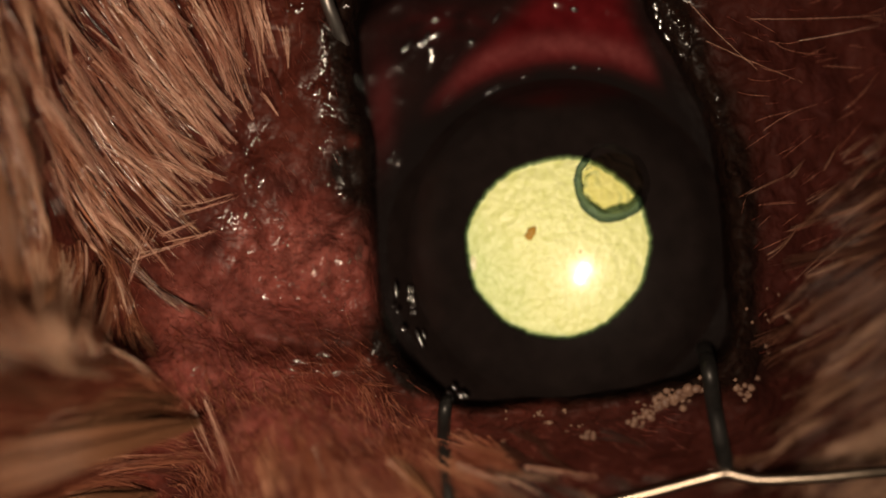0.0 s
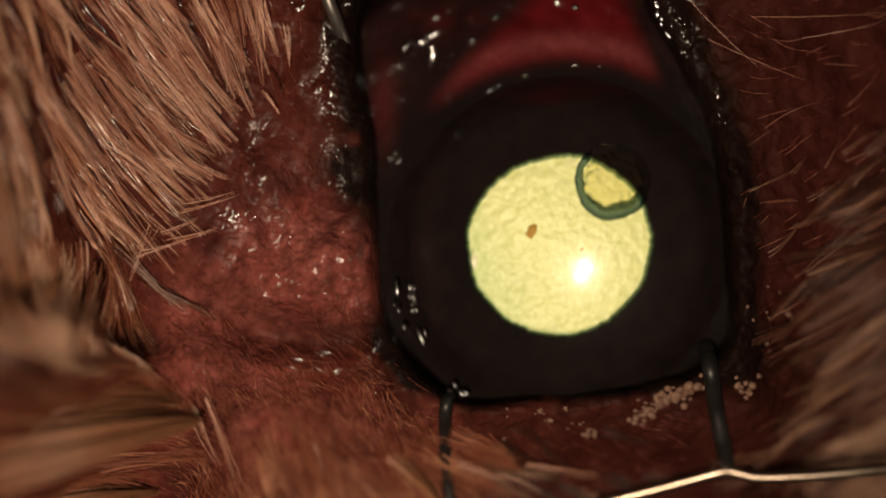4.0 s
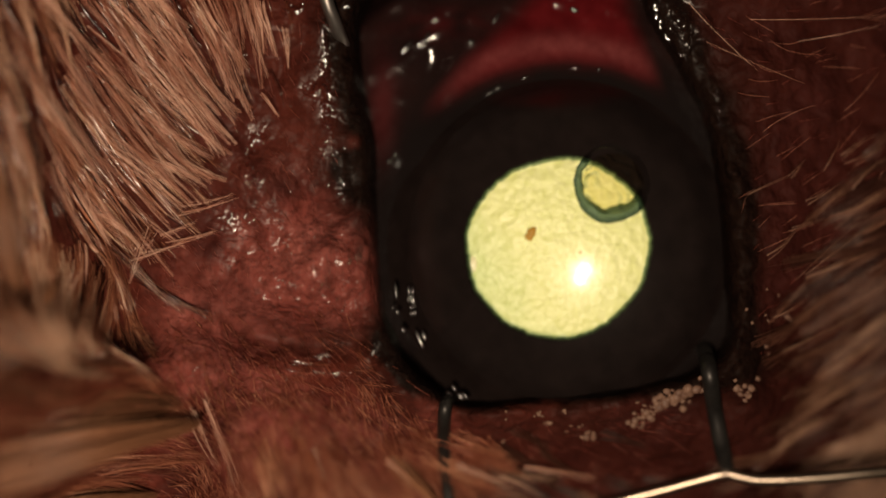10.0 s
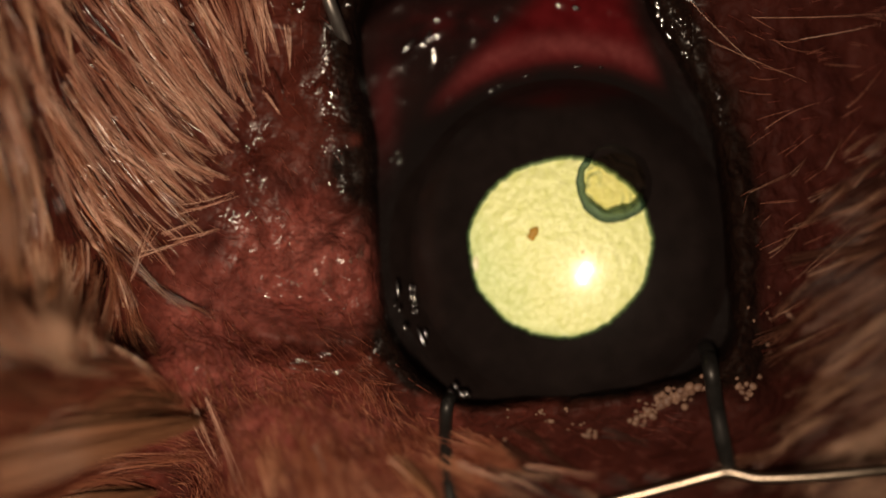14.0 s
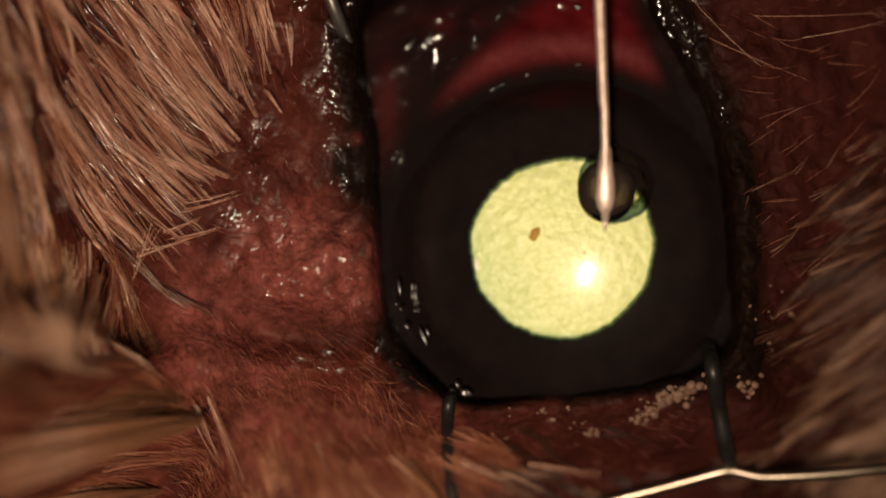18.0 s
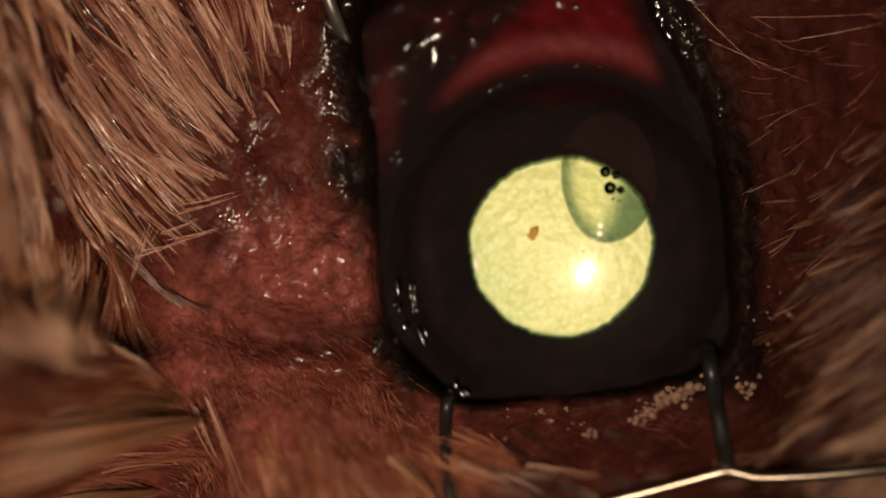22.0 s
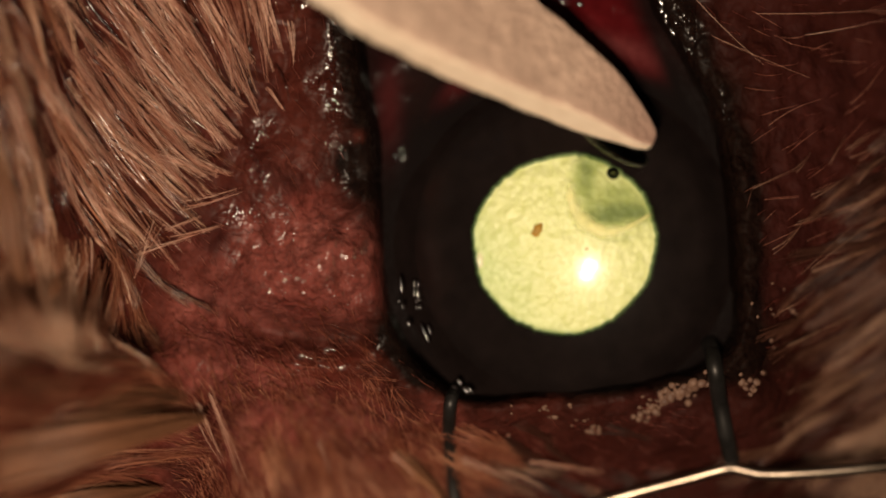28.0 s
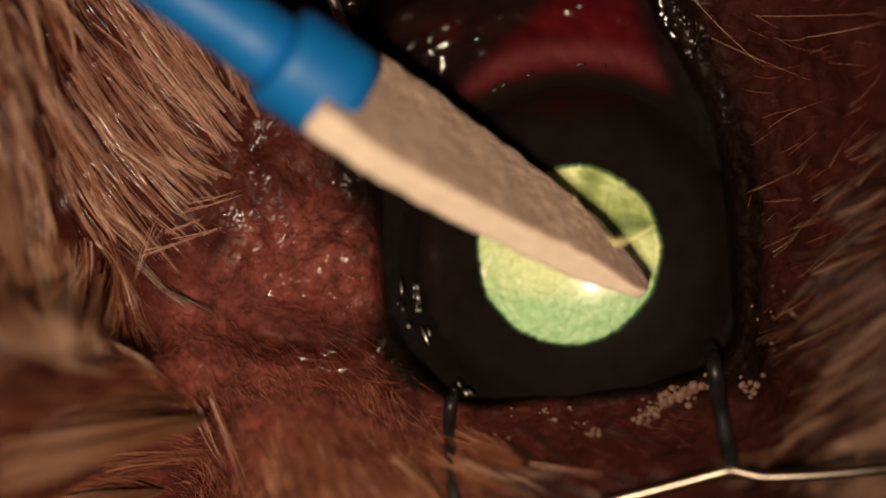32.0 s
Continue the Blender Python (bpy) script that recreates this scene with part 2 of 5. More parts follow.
BLUE = plain("blue_plastic", (0.0, 0.13, 0.42), (0.004, 0.19, 0.55), 260, 0.5, bump=0.06)
BEAD = plain("wet_bead", (0.075, 0.035, 0.024), (0.2, 0.115, 0.078), 1800, 0.55, spec=0.3)
TEAR = plain("tear_fluid", (0.008, 0.0058, 0.0058), (0.012, 0.008, 0.0078), 900, 0.17, bump=0.0, spec=0.9)
MOIST = clear_material("moisture", rough=0.15, ior=1.6)
SPOT = plain("brown_spot", (0.36, 0.19, 0.012), (0.55, 0.31, 0.03), 1500, 0.6)
NICK = plain("pale_nick", (0.86, 0.86, 0.5), (0.95, 0.95, 0.68), 900, 0.3, bump=0.3)
DRAPE = plain("green_drape", (0.02, 0.05, 0.045), (0.03, 0.07, 0.06), 90, 0.9)


# ---- mesh tools ----
def part(name, verts, faces, material, parent=None, label="", smooth=True, attrs=None):
    me = bpy.data.meshes.new(name)
    me.from_pydata([tuple(v) for v in verts], [], faces)
    me.materials.append(material)
    for key, values in (attrs or {}).items():
        me.attributes.new(key, "FLOAT", "POINT").data.foreach_set("value", np.asarray(values, dtype=np.float32))
    me.polygons.foreach_set("use_smooth", [smooth] * len(me.polygons))
    me.update()
    ob = new(name, me)
    if parent is not None:
        ob.parent = parent
    if label:
        tagged(ob, label)
    return ob


def grid_faces(rows, cols, closed):
    out = []
    for j in range(rows - 1):
        for i in range(cols if closed else cols - 1):
            k = (i + 1) % cols
            out.append((j * cols + i, j * cols + k, (j + 1) * cols + k, (j + 1) * cols + i))
    return out


def spline(pts, steps, closed=True):
    """Catmull-Rom through points of any dimension."""
    pts = [np.array(p, float) for p in pts]
    n, out = len(pts), []
    for i in range(n if closed else n - 1):
        p = [pts[(i + k) % n] if closed else pts[min(max(i + k, 0), n - 1)] for k in (-1, 0, 1, 2)]
        for s in range(steps):
            t = s / steps
            out.append(0.5 * (2 * p[1] + (p[2] - p[0]) * t + (2 * p[0] - 5 * p[1] + 4 * p[2] - p[3]) * t * t
                              + (3 * p[1] - p[0] - 3 * p[2] + p[3]) * t ** 3))
    if not closed:
        out.append(pts[-1])
    return out


def tube(points, radii, sides=14, squash=1.0, caps=True):
    """A round bar through points (metres), with its radius at each."""
    verts, n = [], len(points)
    pts = [Vector(p) for p in points]
    up = Vector((0, 0, 1))
    for i, p in enumerate(pts):
        d = (pts[min(i + 1, n - 1)] - pts[max(i - 1, 0)]).normalized()
        ref = up if abs(d.dot(up)) < 0.9 else Vector((1, 0, 0))
        a = d.cross(ref).normalized()
        b = a.cross(d)
        for k in range(sides):
            w = 2 * math.pi * k / sides
            verts.append(p + (a * math.cos(w) + b * math.sin(w) * squash) * radii[i])
    faces = grid_faces(n, sides, True)
    if caps:
        faces.append(tuple(range(sides))[::-1])
        faces.append(tuple((n - 1) * sides + k for k in range(sides)))
    return verts, faces


def lathe(profile, segs=32, wobble=0.0, squash=1.0):
    """Turned about z: (radius, height) in millimetres, closed at both poles where the radius is 0."""
    verts = []
    for r, z in profile:
        for k in range(segs):
            w = 2 * math.pi * k / segs
            q = r * (1 + wobble * noise.noise((math.cos(w) * 2, math.sin(w) * 2, 3.7)))
            verts.append(Vector((q * math.cos(w), q * math.sin(w) * squash, z)) * MM)
    return verts, grid_faces(len(profile), segs, True)


def blend(a, b, x):
    t = min(max((x - a) / (b - a), 0), 1)
    return t * t * (3 - 2 * t)


def bell(px, py, cx, cy, sx, sy=None):
    return math.exp(-((px - cx) / sx) ** 2 - ((py - cy) / (sy or sx)) ** 2)


# ---- the place: the draped table ----
def slab(name, lo, hi, material):
    v = [(x, y, z) for z in (lo[2], hi[2]) for y in (lo[1], hi[1]) for x in (lo[0], hi[0])]
    f = [(0, 2, 3, 1), (4, 5, 7, 6), (0, 1, 5, 4), (2, 6, 7, 3), (0, 4, 6, 2), (1, 3, 7, 5)]
    return part(name, v, f, material, None, "", False)


tagged(slab("floor", (-0.2, -0.2, -0.062), (0.2, 0.2, -0.055), DRAPE), "dark green cloth drape under the dog's head", "drape", kind="structure")

# ---- the dog: face, lids, fur and eye ----
OPENING = [(664, 250), (668, 400), (676, 520), (702, 600), (756, 668), (830, 708), (930, 699), (1040, 691), (1150, 674), (1240, 648),
           (1284, 590), (1284, 490), (1276, 380), (1264, 290), (1238, 200), (1192, 110), (1145, 20), (1108, -60), (1000, -105),
           (820, -100), (690, -60), (640, 30), (642, 140)]
RIM = spline(OPENING, 20)
RIM_ARRAY = np.array(RIM)


def rim_distance(px, py):
    return float(np.sqrt(((RIM_ARRAY - (px, py)) ** 2).sum(1).min()))


def inside_rim(px, py):
    x, y = RIM_ARRAY[:, 0], RIM_ARRAY[:, 1]
    x2, y2 = np.roll(x, -1), np.roll(y, -1)
    cross = ((y > py) != (y2 > py)) & (px < (x2 - x) * (py - y) / (y2 - y + 1e-9) + x)
    return bool(cross.sum() % 2)


def face_height(px, py):
    """Height of the bare skin in millimetres."""
    z = 0.2 + 1.9 * bell(px, py, 548, 488, 88) + 1.5 * bell(px, py, 350, 655, 110, 70) - 3.6 * bell(px, py, 236, 610, 50, 36) + 6.6 * bell(px, py, 60, 650, 180, 95)
    z += -0.9 * bell(px, py, 600, 310, 60, 70) + 0.9 * bell(px, py, 455, 320, 70, 60) - 0.9 * bell(px, py, 470, 575, 110, 30)
    z += 0.5 * blend(380, 150, px) + 6.5 * blend(190, -100, px) - 3.4 * blend(1290, 1640, px) + 0.9 * bell(px, py, 570, 150, 50, 130)
    z += -4.4 * blend(690, 890, py) * blend(330, 700, px)
    along = np.interp(px, (480, 500, 530, 570, 612), (520, 504, 503, 517, 552))
    z += 0.3 * math.exp(-((py - along) / 9) ** 2) * blend(478, 500, px) * blend(628, 605, px)
    z -= 1.5 * bell(px, py, 520, 605, 120, 30) + 2.4 * blend(650, 750, py) * blend(700, 560, px) * blend(320, 440, px) + 1.2 * bell(px, py, 1230, 712, 110, 40)
    z -= 3.0 * blend(1290, 1450, px) * blend(400, 680, py)
    p = Vector((px, py, 0))
    z += 0.5 * noise.noise(p * 0.012) + 0.3 * noise.noise(p * 0.035) + 0.12 * noise.noise(p * 0.08)
    r = math.hypot((px - 860) / 1.35, py - 441)
    return z - 60 * max(0, (r - 820) / 760) ** 2


dog = tagged(new("dog"), "tan dog's face with wet fur round a held-open eye", "dog")


# wet patches on the skin of the inner corner: plan place, half sizes, wetness
WET_PATCHES = [(453, 322, 26, 16, 1.3), (424, 388, 36, 15, 1.3), (455, 242, 22, 24, 1.1), (436, 286, 24, 22, 1.0), (415, 180, 34, 48, 0.7), (515, 428, 14, 18, 1.2), (548, 158, 20, 18, 1.2),
               (578, 135, 9, 85, 1.1), (588, 215, 16, 30, 0.9), (606, 330, 18, 34, 1.0), (455, 455, 45, 22, 0.5), (500, 60, 30, 50, 0.5), (350, 655, 22, 12, 0.7)]


def build_face():
    verts, pigment_shade, pink, wet, tan, cols = [], [], [], [], [], len(RIM)
    steps = [-0.030, -0.022, -0.014, -0.007] + [(j / 150) ** 1.7 for j in range(151)]
    for u in steps:
        for (cx, cy) in RIM:
            dx, dy = cx - 960, cy - 330
            L = math.hypot(dx, dy)
            ox, oy = 960 + dx / L * 1750, 330 + dy / L * 1500
            px, py = cx + (ox - cx) * u, cy + (oy - cy) * u
            d = (1 if u >= 0 else -1) * math.hypot(px - cx, py - cy)
            z = face_height(px, py)
            z += 0.35 * math.exp(-((d - 34) / 26) ** 2)
            z -= 2.2 * math.exp(-max(d, 0) / 11) + (0.16 * -d if d < 0 else 0)
            z += (0.1 * noise.noise((px * 0.05, py * 0.05, 7)) + 0.05 * noise.noise((px * 0.13, py * 0.13, 4))) * math.exp(-max(d, 0) / 60)
            verts.append(W(px, py, z))
            k = 0.5 + 0.5 * noise.noise((px * 0.02, py * 0.02, 1.3))
            g = blend(85 - 38 * blend(610, 680, py) * blend(1220, 1150, px), 12, d + 40 * (k - 0.5)) * (1 - 0.92 * bell(px, py, 634, 492, 56, 92)) + 0.95 * bell(px, py, 602, 50, 42, 75) + 0.5 * bell(px, py, 596, 175, 46, 80) * (0.5 + k) + 0.95 * bell(px, py, 610, 300, 46, 50)
            # the hole in the fur and the fold below the corner are shade put in
            g += 1.1 * bell(px, py, 1195, 90, 50, 170) + 0.9 * bell(px, py, 1320, 630, 60, 60) + 0.9 * bell(px, py, 1300, 420, 52, 260) + 0.9 * bell(px, py, 238, 606, 42, 26) + 0.75 * bell(px, py, 540, 600, 110, 34) * (0.4 + k) + 0.65 * bell(px, py, 700, 690, 55, 95) * (0.5 + k)
            g -= 0.9 * bell(px, py, 626, 251, 15, 13) + 0.55 * bell(px, py, 1243, 212, 20, 50)
            pigment_shade.append(min(1, max(0, g)))
            q = 1.5 * bell(px, py, 545, 480, 125) + 0.9 * bell(px, py, 345, 650, 120, 70) + 1.3 * bell(px, py, 520, 780, 210, 85) - 0.35 * bell(px, py, 600, 655, 130, 45) + 0.45 * bell(px, py, 360, 540, 140, 90)
            k2 = noise.noise((px * 0.045, py * 0.045, 4.1)) + 0.7 * noise.noise((px * 0.11, py * 0.11, 2.2))
            q *= blend(215, 330, px)
            pink.append(max(0, min(1, q * (0.72 + 0.75 * k + 1.0 * k2))))
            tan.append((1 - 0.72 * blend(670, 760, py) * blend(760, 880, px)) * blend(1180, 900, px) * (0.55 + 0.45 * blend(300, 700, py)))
            film = sum(k0 * bell(px, py, cx0, cy0, sx0, sy0) for cx0, cy0, sx0, sy0, k0 in WET_PATCHES)
            film *= 0.55 + 0.9 * noise.noise((px * 0.07, py * 0.07, 3.3))
            damp = 0.5 + 0.9 * noise.noise((px * 0.018, py * 0.018, 11))
            wet.append(max(0, min(1, film + damp * blend(120, 30, d) * (0.06 if px < 660 and py < 420 else 0.1 if px > 1225 else 1) + 0.3 * damp * bell(px, py, 470, 330, 120, 150) + 0.6 * bell(px, py, 578, 130, 12, 85) + 1.3 * damp * bell(px, py, 540, 480, 90, 90)
                                  + 0.9 * bell(px, py, 1195, 90, 40, 130) + 0.8 * blend(26, 6, abs(py - np.interp(px, (480, 500, 530, 570, 612), (520, 504, 503, 517, 552)))) * blend(478, 500, px) * blend(628, 605, px)) * blend(16, 58, d) * (1 - 0.65 * blend(600, 660, py)) * (1 - 0.9 * blend(1195, 1225, px) * blend(130, 180, py))))
    attrs = {"pigment": pigment_shade, "pink": pink, "wet": wet, "tan": tan}
    lid_rows = 4 + next(j for j in range(151) if (j / 150) ** 1.7 * 1150 > 62)

    def piece(name, faces, label):
        used = sorted({q for f in faces for q in f})
        new_at = {q: k for k, q in enumerate(used)}
        part(name, [verts[q] for q in used], [tuple(new_at[q] for q in f) for f in faces], SKIN, dog, label, True, {k: [v[q] for q in used] for k, v in attrs.items()})

    groups = {"upper": [], "lower": [], "rest": []}
    for n, f in enumerate(grid_faces(len(steps), cols, True)):
        j, i = divmod(n, cols)
        groups["rest" if j >= lid_rows else "upper" if RIM[i][1] < 330 else "lower"].append(f)
    piece("face_skin", groups["rest"], "wet red-brown skin of the face")
    piece("upper_eyelid", groups["upper"], "black wet margin of the upper eyelid")
    piece("lower_eyelid", groups["lower"], "black wet margin of the lower eyelid")


build_face()

# ---- the eye: a part of the dog, with the wet white round it ----
EYE = (1000, 432)        # axis of the eye on the plan
LIMBUS = 8.25            # radius of the cornea's edge, millimetres
IRIS_Z = -2.3          # root of the iris
PUPIL_Z = -0.75        # its inner edge, raised towards the camera's plane of focus
GLOBE_R = 16.0         # curve of the bright layer behind the pupil
DOME_X, DOME_Y, DOME_R, DOME_Z = 1061, 448, 13.0, -10.5


def from_axis(r, w, z):
    """r millimetres from the eye's axis, at the angle w."""
    a = W(EYE[0], EYE[1], z)
    k = (H - z) / H
    return Vector((a.x + r * k * math.cos(w) * MM, a.y + r * k * math.sin(w) * MM, z * MM))


def dome_height(p):
    """Height of the cornea's front over a point, millimetres."""
    c = W(DOME_X, DOME_Y, 0)
    d2 = ((p.x - c.x) ** 2 + (p.y - c.y) ** 2) / MM ** 2
    return DOME_Z + math.sqrt(max(DOME_R ** 2 - d2, 1.0))


def iris_height(r):
    """Height of the iris r millimetres from the middle of the pupil."""
    return PUPIL_Z + (IRIS_Z - PUPIL_Z) * blend(5.9, 8.2, r)


def conj_height(px, py):
    """Height of the wet conjunctiva round the cornea, millimetres; it stands higher above the eye."""
    r, up = math.hypot(px - EYE[0], py - EYE[1]) * S, (EYE[1] - py) / (math.hypot(px - EYE[0], py - EYE[1]) + 1e-6)
    above = blend(0.3, 0.85, up)
    z = IRIS_Z + 0.1 + 0.8 * above - (0.33 - 0.09 * above) * (r - LIMBUS)
    z -= 2.2 * max(0, r - LIMBUS - (1.3 + 3.6 * blend(0.1, 0.5, up) - 1.7 * blend(-0.3, -0.7, up)))
    z += (0.26 * noise.noise((px * 0.02, py * 0.02, 2)) + 0.15 * noise.noise((px * 0.05, py * 0.05, 5))) * (1 - 0.75 * bell(px, py, 705, 140, 45, 90)) * blend(LIMBUS + 0.2, LIMBUS + 2.5, r)
    z -= 0.6 * bell(px, py, 765, 150, 50, 80)
    return z + 0.08 * math.exp(-((r - LIMBUS - 2.6) / 1.0) ** 2) * blend(0.2, 0.9, up)


def build_eye():
    segs, verts, red, pale, limb = 256, [], [], [], []
    radii = [LIMBUS - 0.9, LIMBUS - 0.6, LIMBUS - 0.3, LIMBUS, LIMBUS + 0.2, LIMBUS + 0.4, LIMBUS + 0.65] + [LIMBUS + 0.9 + 0.175 * i for i in range(31)]
    for r in radii:
        for k in range(segs):
            w = 2 * math.pi * k / segs
            px, py = EYE[0] + r / S * math.cos(w), EYE[1] - r / S * math.sin(w)
            z = conj_height(px, py)
            verts.append(from_axis(r, w, z))
            top = blend(1170 + (110 - py) * -0.35, 1120 + (110 - py) * -0.4, px) * blend(-45, 25, px - np.interp(py, (-40, 0, 40, 100, 180, 240), (975, 950, 915, 850, 790, 765))) * blend(230, 150, py) if w < math.pi else 0
            fold = 0.3 * bell(px, py, 678, 180, 22, 80) + 0.4 * bell(px, py, 790, 40, 80, 30) * (0.6 + noise.noise((px * 0.03, py * 0.05, 6)))
            if r < LIMBUS + 0.1 and math.sin(w) > 0.5:
                fold += max(0, 0.25 + 0.5 * noise.noise((px * 0.016, py * 0.03, 3))) * 0.5 * blend(LIMBUS - 0.9, LIMBUS - 0.3, r) * bell(px, py, 960, 160, 95)
            limb.append(blend(LIMBUS + 1.8, LIMBUS - 0.3, r))
            red.append(max(0, min(1, top * blend(LIMBUS - 0.45, LIMBUS + 0.35, r) + fold)))
            pale.append(0.22 * bell(px, py, 680, 185, 19, 70) + 0.75 * top * math.exp(-((r - LIMBUS - 0.6) / 0.5) ** 2))
    eye = part("eye", verts, grid_faces(len(radii), segs, True), WHITE, dog, "dog's eye with red conjunctiva and a dark iris", True, {"red": red, "pale": pale, "limbus": limb})

    segs = 128
    # iris with a slightly ragged pupil
    verts, blood, thin, ring = [], [], [], [-0.045, -0.03, -0.015, 0.0, 0.015, 0.06, 0.15, 0.3, 0.4, 0.48, 0.54, 0.6, 0.66, 0.72, 0.78, 0.85, 0.92, 1.0]
    pc = W(990, 437, PUPIL_Z)
    for u in ring:
        for k in range(segs * 2):
            w = math.pi * k / segs
            rag = 0.07 * noise.noise((math.cos(w) * 3, math.sin(w) * 3, 1)) + 0.028 * noise.noise((math.cos(w) * 34, math.sin(w) * 34, 8)) + 0.045 * noise.noise((math.cos(w) * 14, math.sin(w) * 14, 4))
            rp = (4.18 + 1.4 * rag - 0.2 * math.exp(-((w - 1.95) / 0.55) ** 2) - 0.14 * math.exp(-((w - 5.5) / 0.7) ** 2)) * (H - PUPIL_Z) / H
            a = Vector((pc.x + rp * MM * math.cos(w), pc.y + rp * MM * math.sin(w), 0))
            b = from_axis(LIMBUS - 0.05, w, IRIS_Z)
            q = a.lerp(b, u)
            q.z = (iris_height(math.hypot(q.x - pc.x, q.y - pc.y) / MM) + (-0.08 if u < -0.04 else 0) + 0.04 * noise.noise((q.x * 2500, q.y * 2500, 0))) * MM
            verts.append(q)
            # fade of the margin, fitted to the soft edge in the camera's view
            thin.append(1 - blend(-0.045, 0.015, u))
            bx, by = EYE[0] + (q.x / MM - W(*EYE).x / MM) / S, EYE[1] - (q.y / MM - W(*EYE).y / MM) / S
            smear = bell(bx, by, 985, 172, 55, 13) + 0.8 * bell(bx, by, 925, 176, 30, 9) + 0.5 * bell(bx, by, 1060, 160, 60, 10) + 0.35 * bell(bx, by, 1000, 150, 150, 22)
            blood.append(min(1, max(0, smear * (0.7 + 0.6 * noise.noise((bx * 0.02, by * 0.03, 3))))))
    part("iris", verts, grid_faces(len(ring), segs * 2, True), IRIS, eye, "very dark brown iris round a wide pupil", attrs={"blood": blood, "thin": thin})

    # clear cornea
    verts, steps = [], 40
    for j in range(steps + 1):
        for k in range(segs):
            w = 2 * math.pi * k / segs
            p = from_axis(max(0.01, 6.9 * j / steps), w, 0)
            p.z = max(dome_height(p), iris_height(max(0.01, 6.9 * j / steps)) + 0.2) * MM
            verts.append(p)
    part("cornea", verts, grid_faces(steps + 1, segs, True), CORNEA, eye, "clear glossy cornea")

    # a shallow bowl close behind the pupil and wider than it: the deep tapetum's glow put into its colour
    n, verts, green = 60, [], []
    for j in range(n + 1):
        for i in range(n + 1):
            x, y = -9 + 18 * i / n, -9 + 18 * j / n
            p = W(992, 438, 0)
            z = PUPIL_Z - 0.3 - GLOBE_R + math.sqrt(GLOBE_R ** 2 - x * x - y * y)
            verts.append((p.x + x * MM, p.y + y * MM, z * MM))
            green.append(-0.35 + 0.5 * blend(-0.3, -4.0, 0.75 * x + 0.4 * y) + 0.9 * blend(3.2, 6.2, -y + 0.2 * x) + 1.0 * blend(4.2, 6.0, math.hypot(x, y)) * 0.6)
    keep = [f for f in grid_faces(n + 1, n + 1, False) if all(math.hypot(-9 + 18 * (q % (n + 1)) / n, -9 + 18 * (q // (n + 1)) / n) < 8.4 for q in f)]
    tap = part("tapetum", verts, keep, TAPETUM, eye, "yellow-green sheet standing in for the tapetum's glow in the pupil", True, {"green": green})

    # brown spot, and the pale nick at the pupil's edge with its glint put into the colour
    for nm, cx, cy, rx, ry, turn, mt, lab in (("pigment_spot", 941, 412, 11.5, 9.5, 0.7, SPOT, "small brown pigment spot"), ("edge_nick", 839, 466, 7, 15, 0.2, NICK, "pale bright nick at the pupil's edge"),
                                              ("pigment_spot", 1029, 445, 3.2, 2.4, 0.3, SPOT, "tiny brown pigment spot")):
        zz = PUPIL_Z - 0.3 - ((cx - 992) ** 2 + (cy - 438) ** 2) * S * S / (2 * GLOBE_R) + 0.02
        c, verts = W(cx, cy, zz), []
        for r, hz in ((0.004, 0.075), (0.45, 0.07), (0.8, 0.05), (1.0, 0.0)):
            for k in range(18):
                w = 2 * math.pi * k / 18
                q = r * (1 + 0.22 * math.sin(2 * w + 0.5) + 0.12 * math.sin(5 * w))
                x, y = q * rx * math.cos(w), q * ry * math.sin(w)
                verts.append(c + Vector(((x * math.cos(turn) - y * math.sin(turn)) * S, (x * math.sin(turn) + y * math.cos(turn)) * S, hz)) * MM)
        part(nm, verts, grid_faces(4, 18, True), mt, eye, lab)

    # the pit in the cornea: a rim with its dark refraction put into a teal tint, and a clear floor with tinted wrinkles
    segs, verts, tint_at, over = 96, [], [], []
    for j in range(15):
        u = j / 14
        for k in range(segs):
            w = 2 * math.pi * k / segs
            wob = 4.0 * noise.noise((math.cos(w) * 1.6, math.sin(w) * 1.6, 9)) + 1.6 * noise.noise((math.cos(w) * 6, math.sin(w) * 6, 2))
            thick = 17 + 9 * math.cos(w + 1.25) + 7 * noise.noise((math.cos(w) * 2.5, math.sin(w) * 2.5, 5)) + 3 * math.sin(3 * w)
            r = 66 + wob - thick * u
            p = W(1080 + r * math.cos(w), 326 - r * 1.06 * math.sin(w), 0)
            p.z = (dome_height(p) + 0.06 + 0.2 * math.sin(u * math.pi)) * MM
            verts.append(p)
            tint_at.append(u + 0.06 * noise.noise((p.x * 4000, p.y * 4000, 1)))
            over.append(blend(160, 176, math.hypot(1080 + r * math.cos(w) - 992, 326 - r * 1.06 * math.sin(w) - 438)))
    rim = part("pit_rim", verts, grid_faces(15, segs, True), PIT_RIM, eye, "rim of a round corneal pit, its refraction put into a teal tint", attrs={"tint_at": tint_at, "thick": over})
    verts, tint_at = [], []
    for j in range(41):
        for k in range(segs):
            w = 2 * math.pi * k / segs
            r = 54 * max(0.01, j / 40)
            p = W(1083 + r * math.cos(w), 325 - r * math.sin(w), 0)
            q = noise.noise((p.x * 1400, p.y * 1400, 3))
            wave = math.sin(r * 0.3 * math.cos(w - 0.9) + 7 * q + 0.12 * r)
            p.z = (dome_height(p) + 0.05 + 0.05 * wave) * MM
            verts.append(p)
            tint_at.append(min(1, max(0, 0.56 + 0.75 * wave * (0.4 + 0.6 * abs(noise.noise((p.x * 1800, p.y * 1800, 8)))) * blend(10, 50, r))))
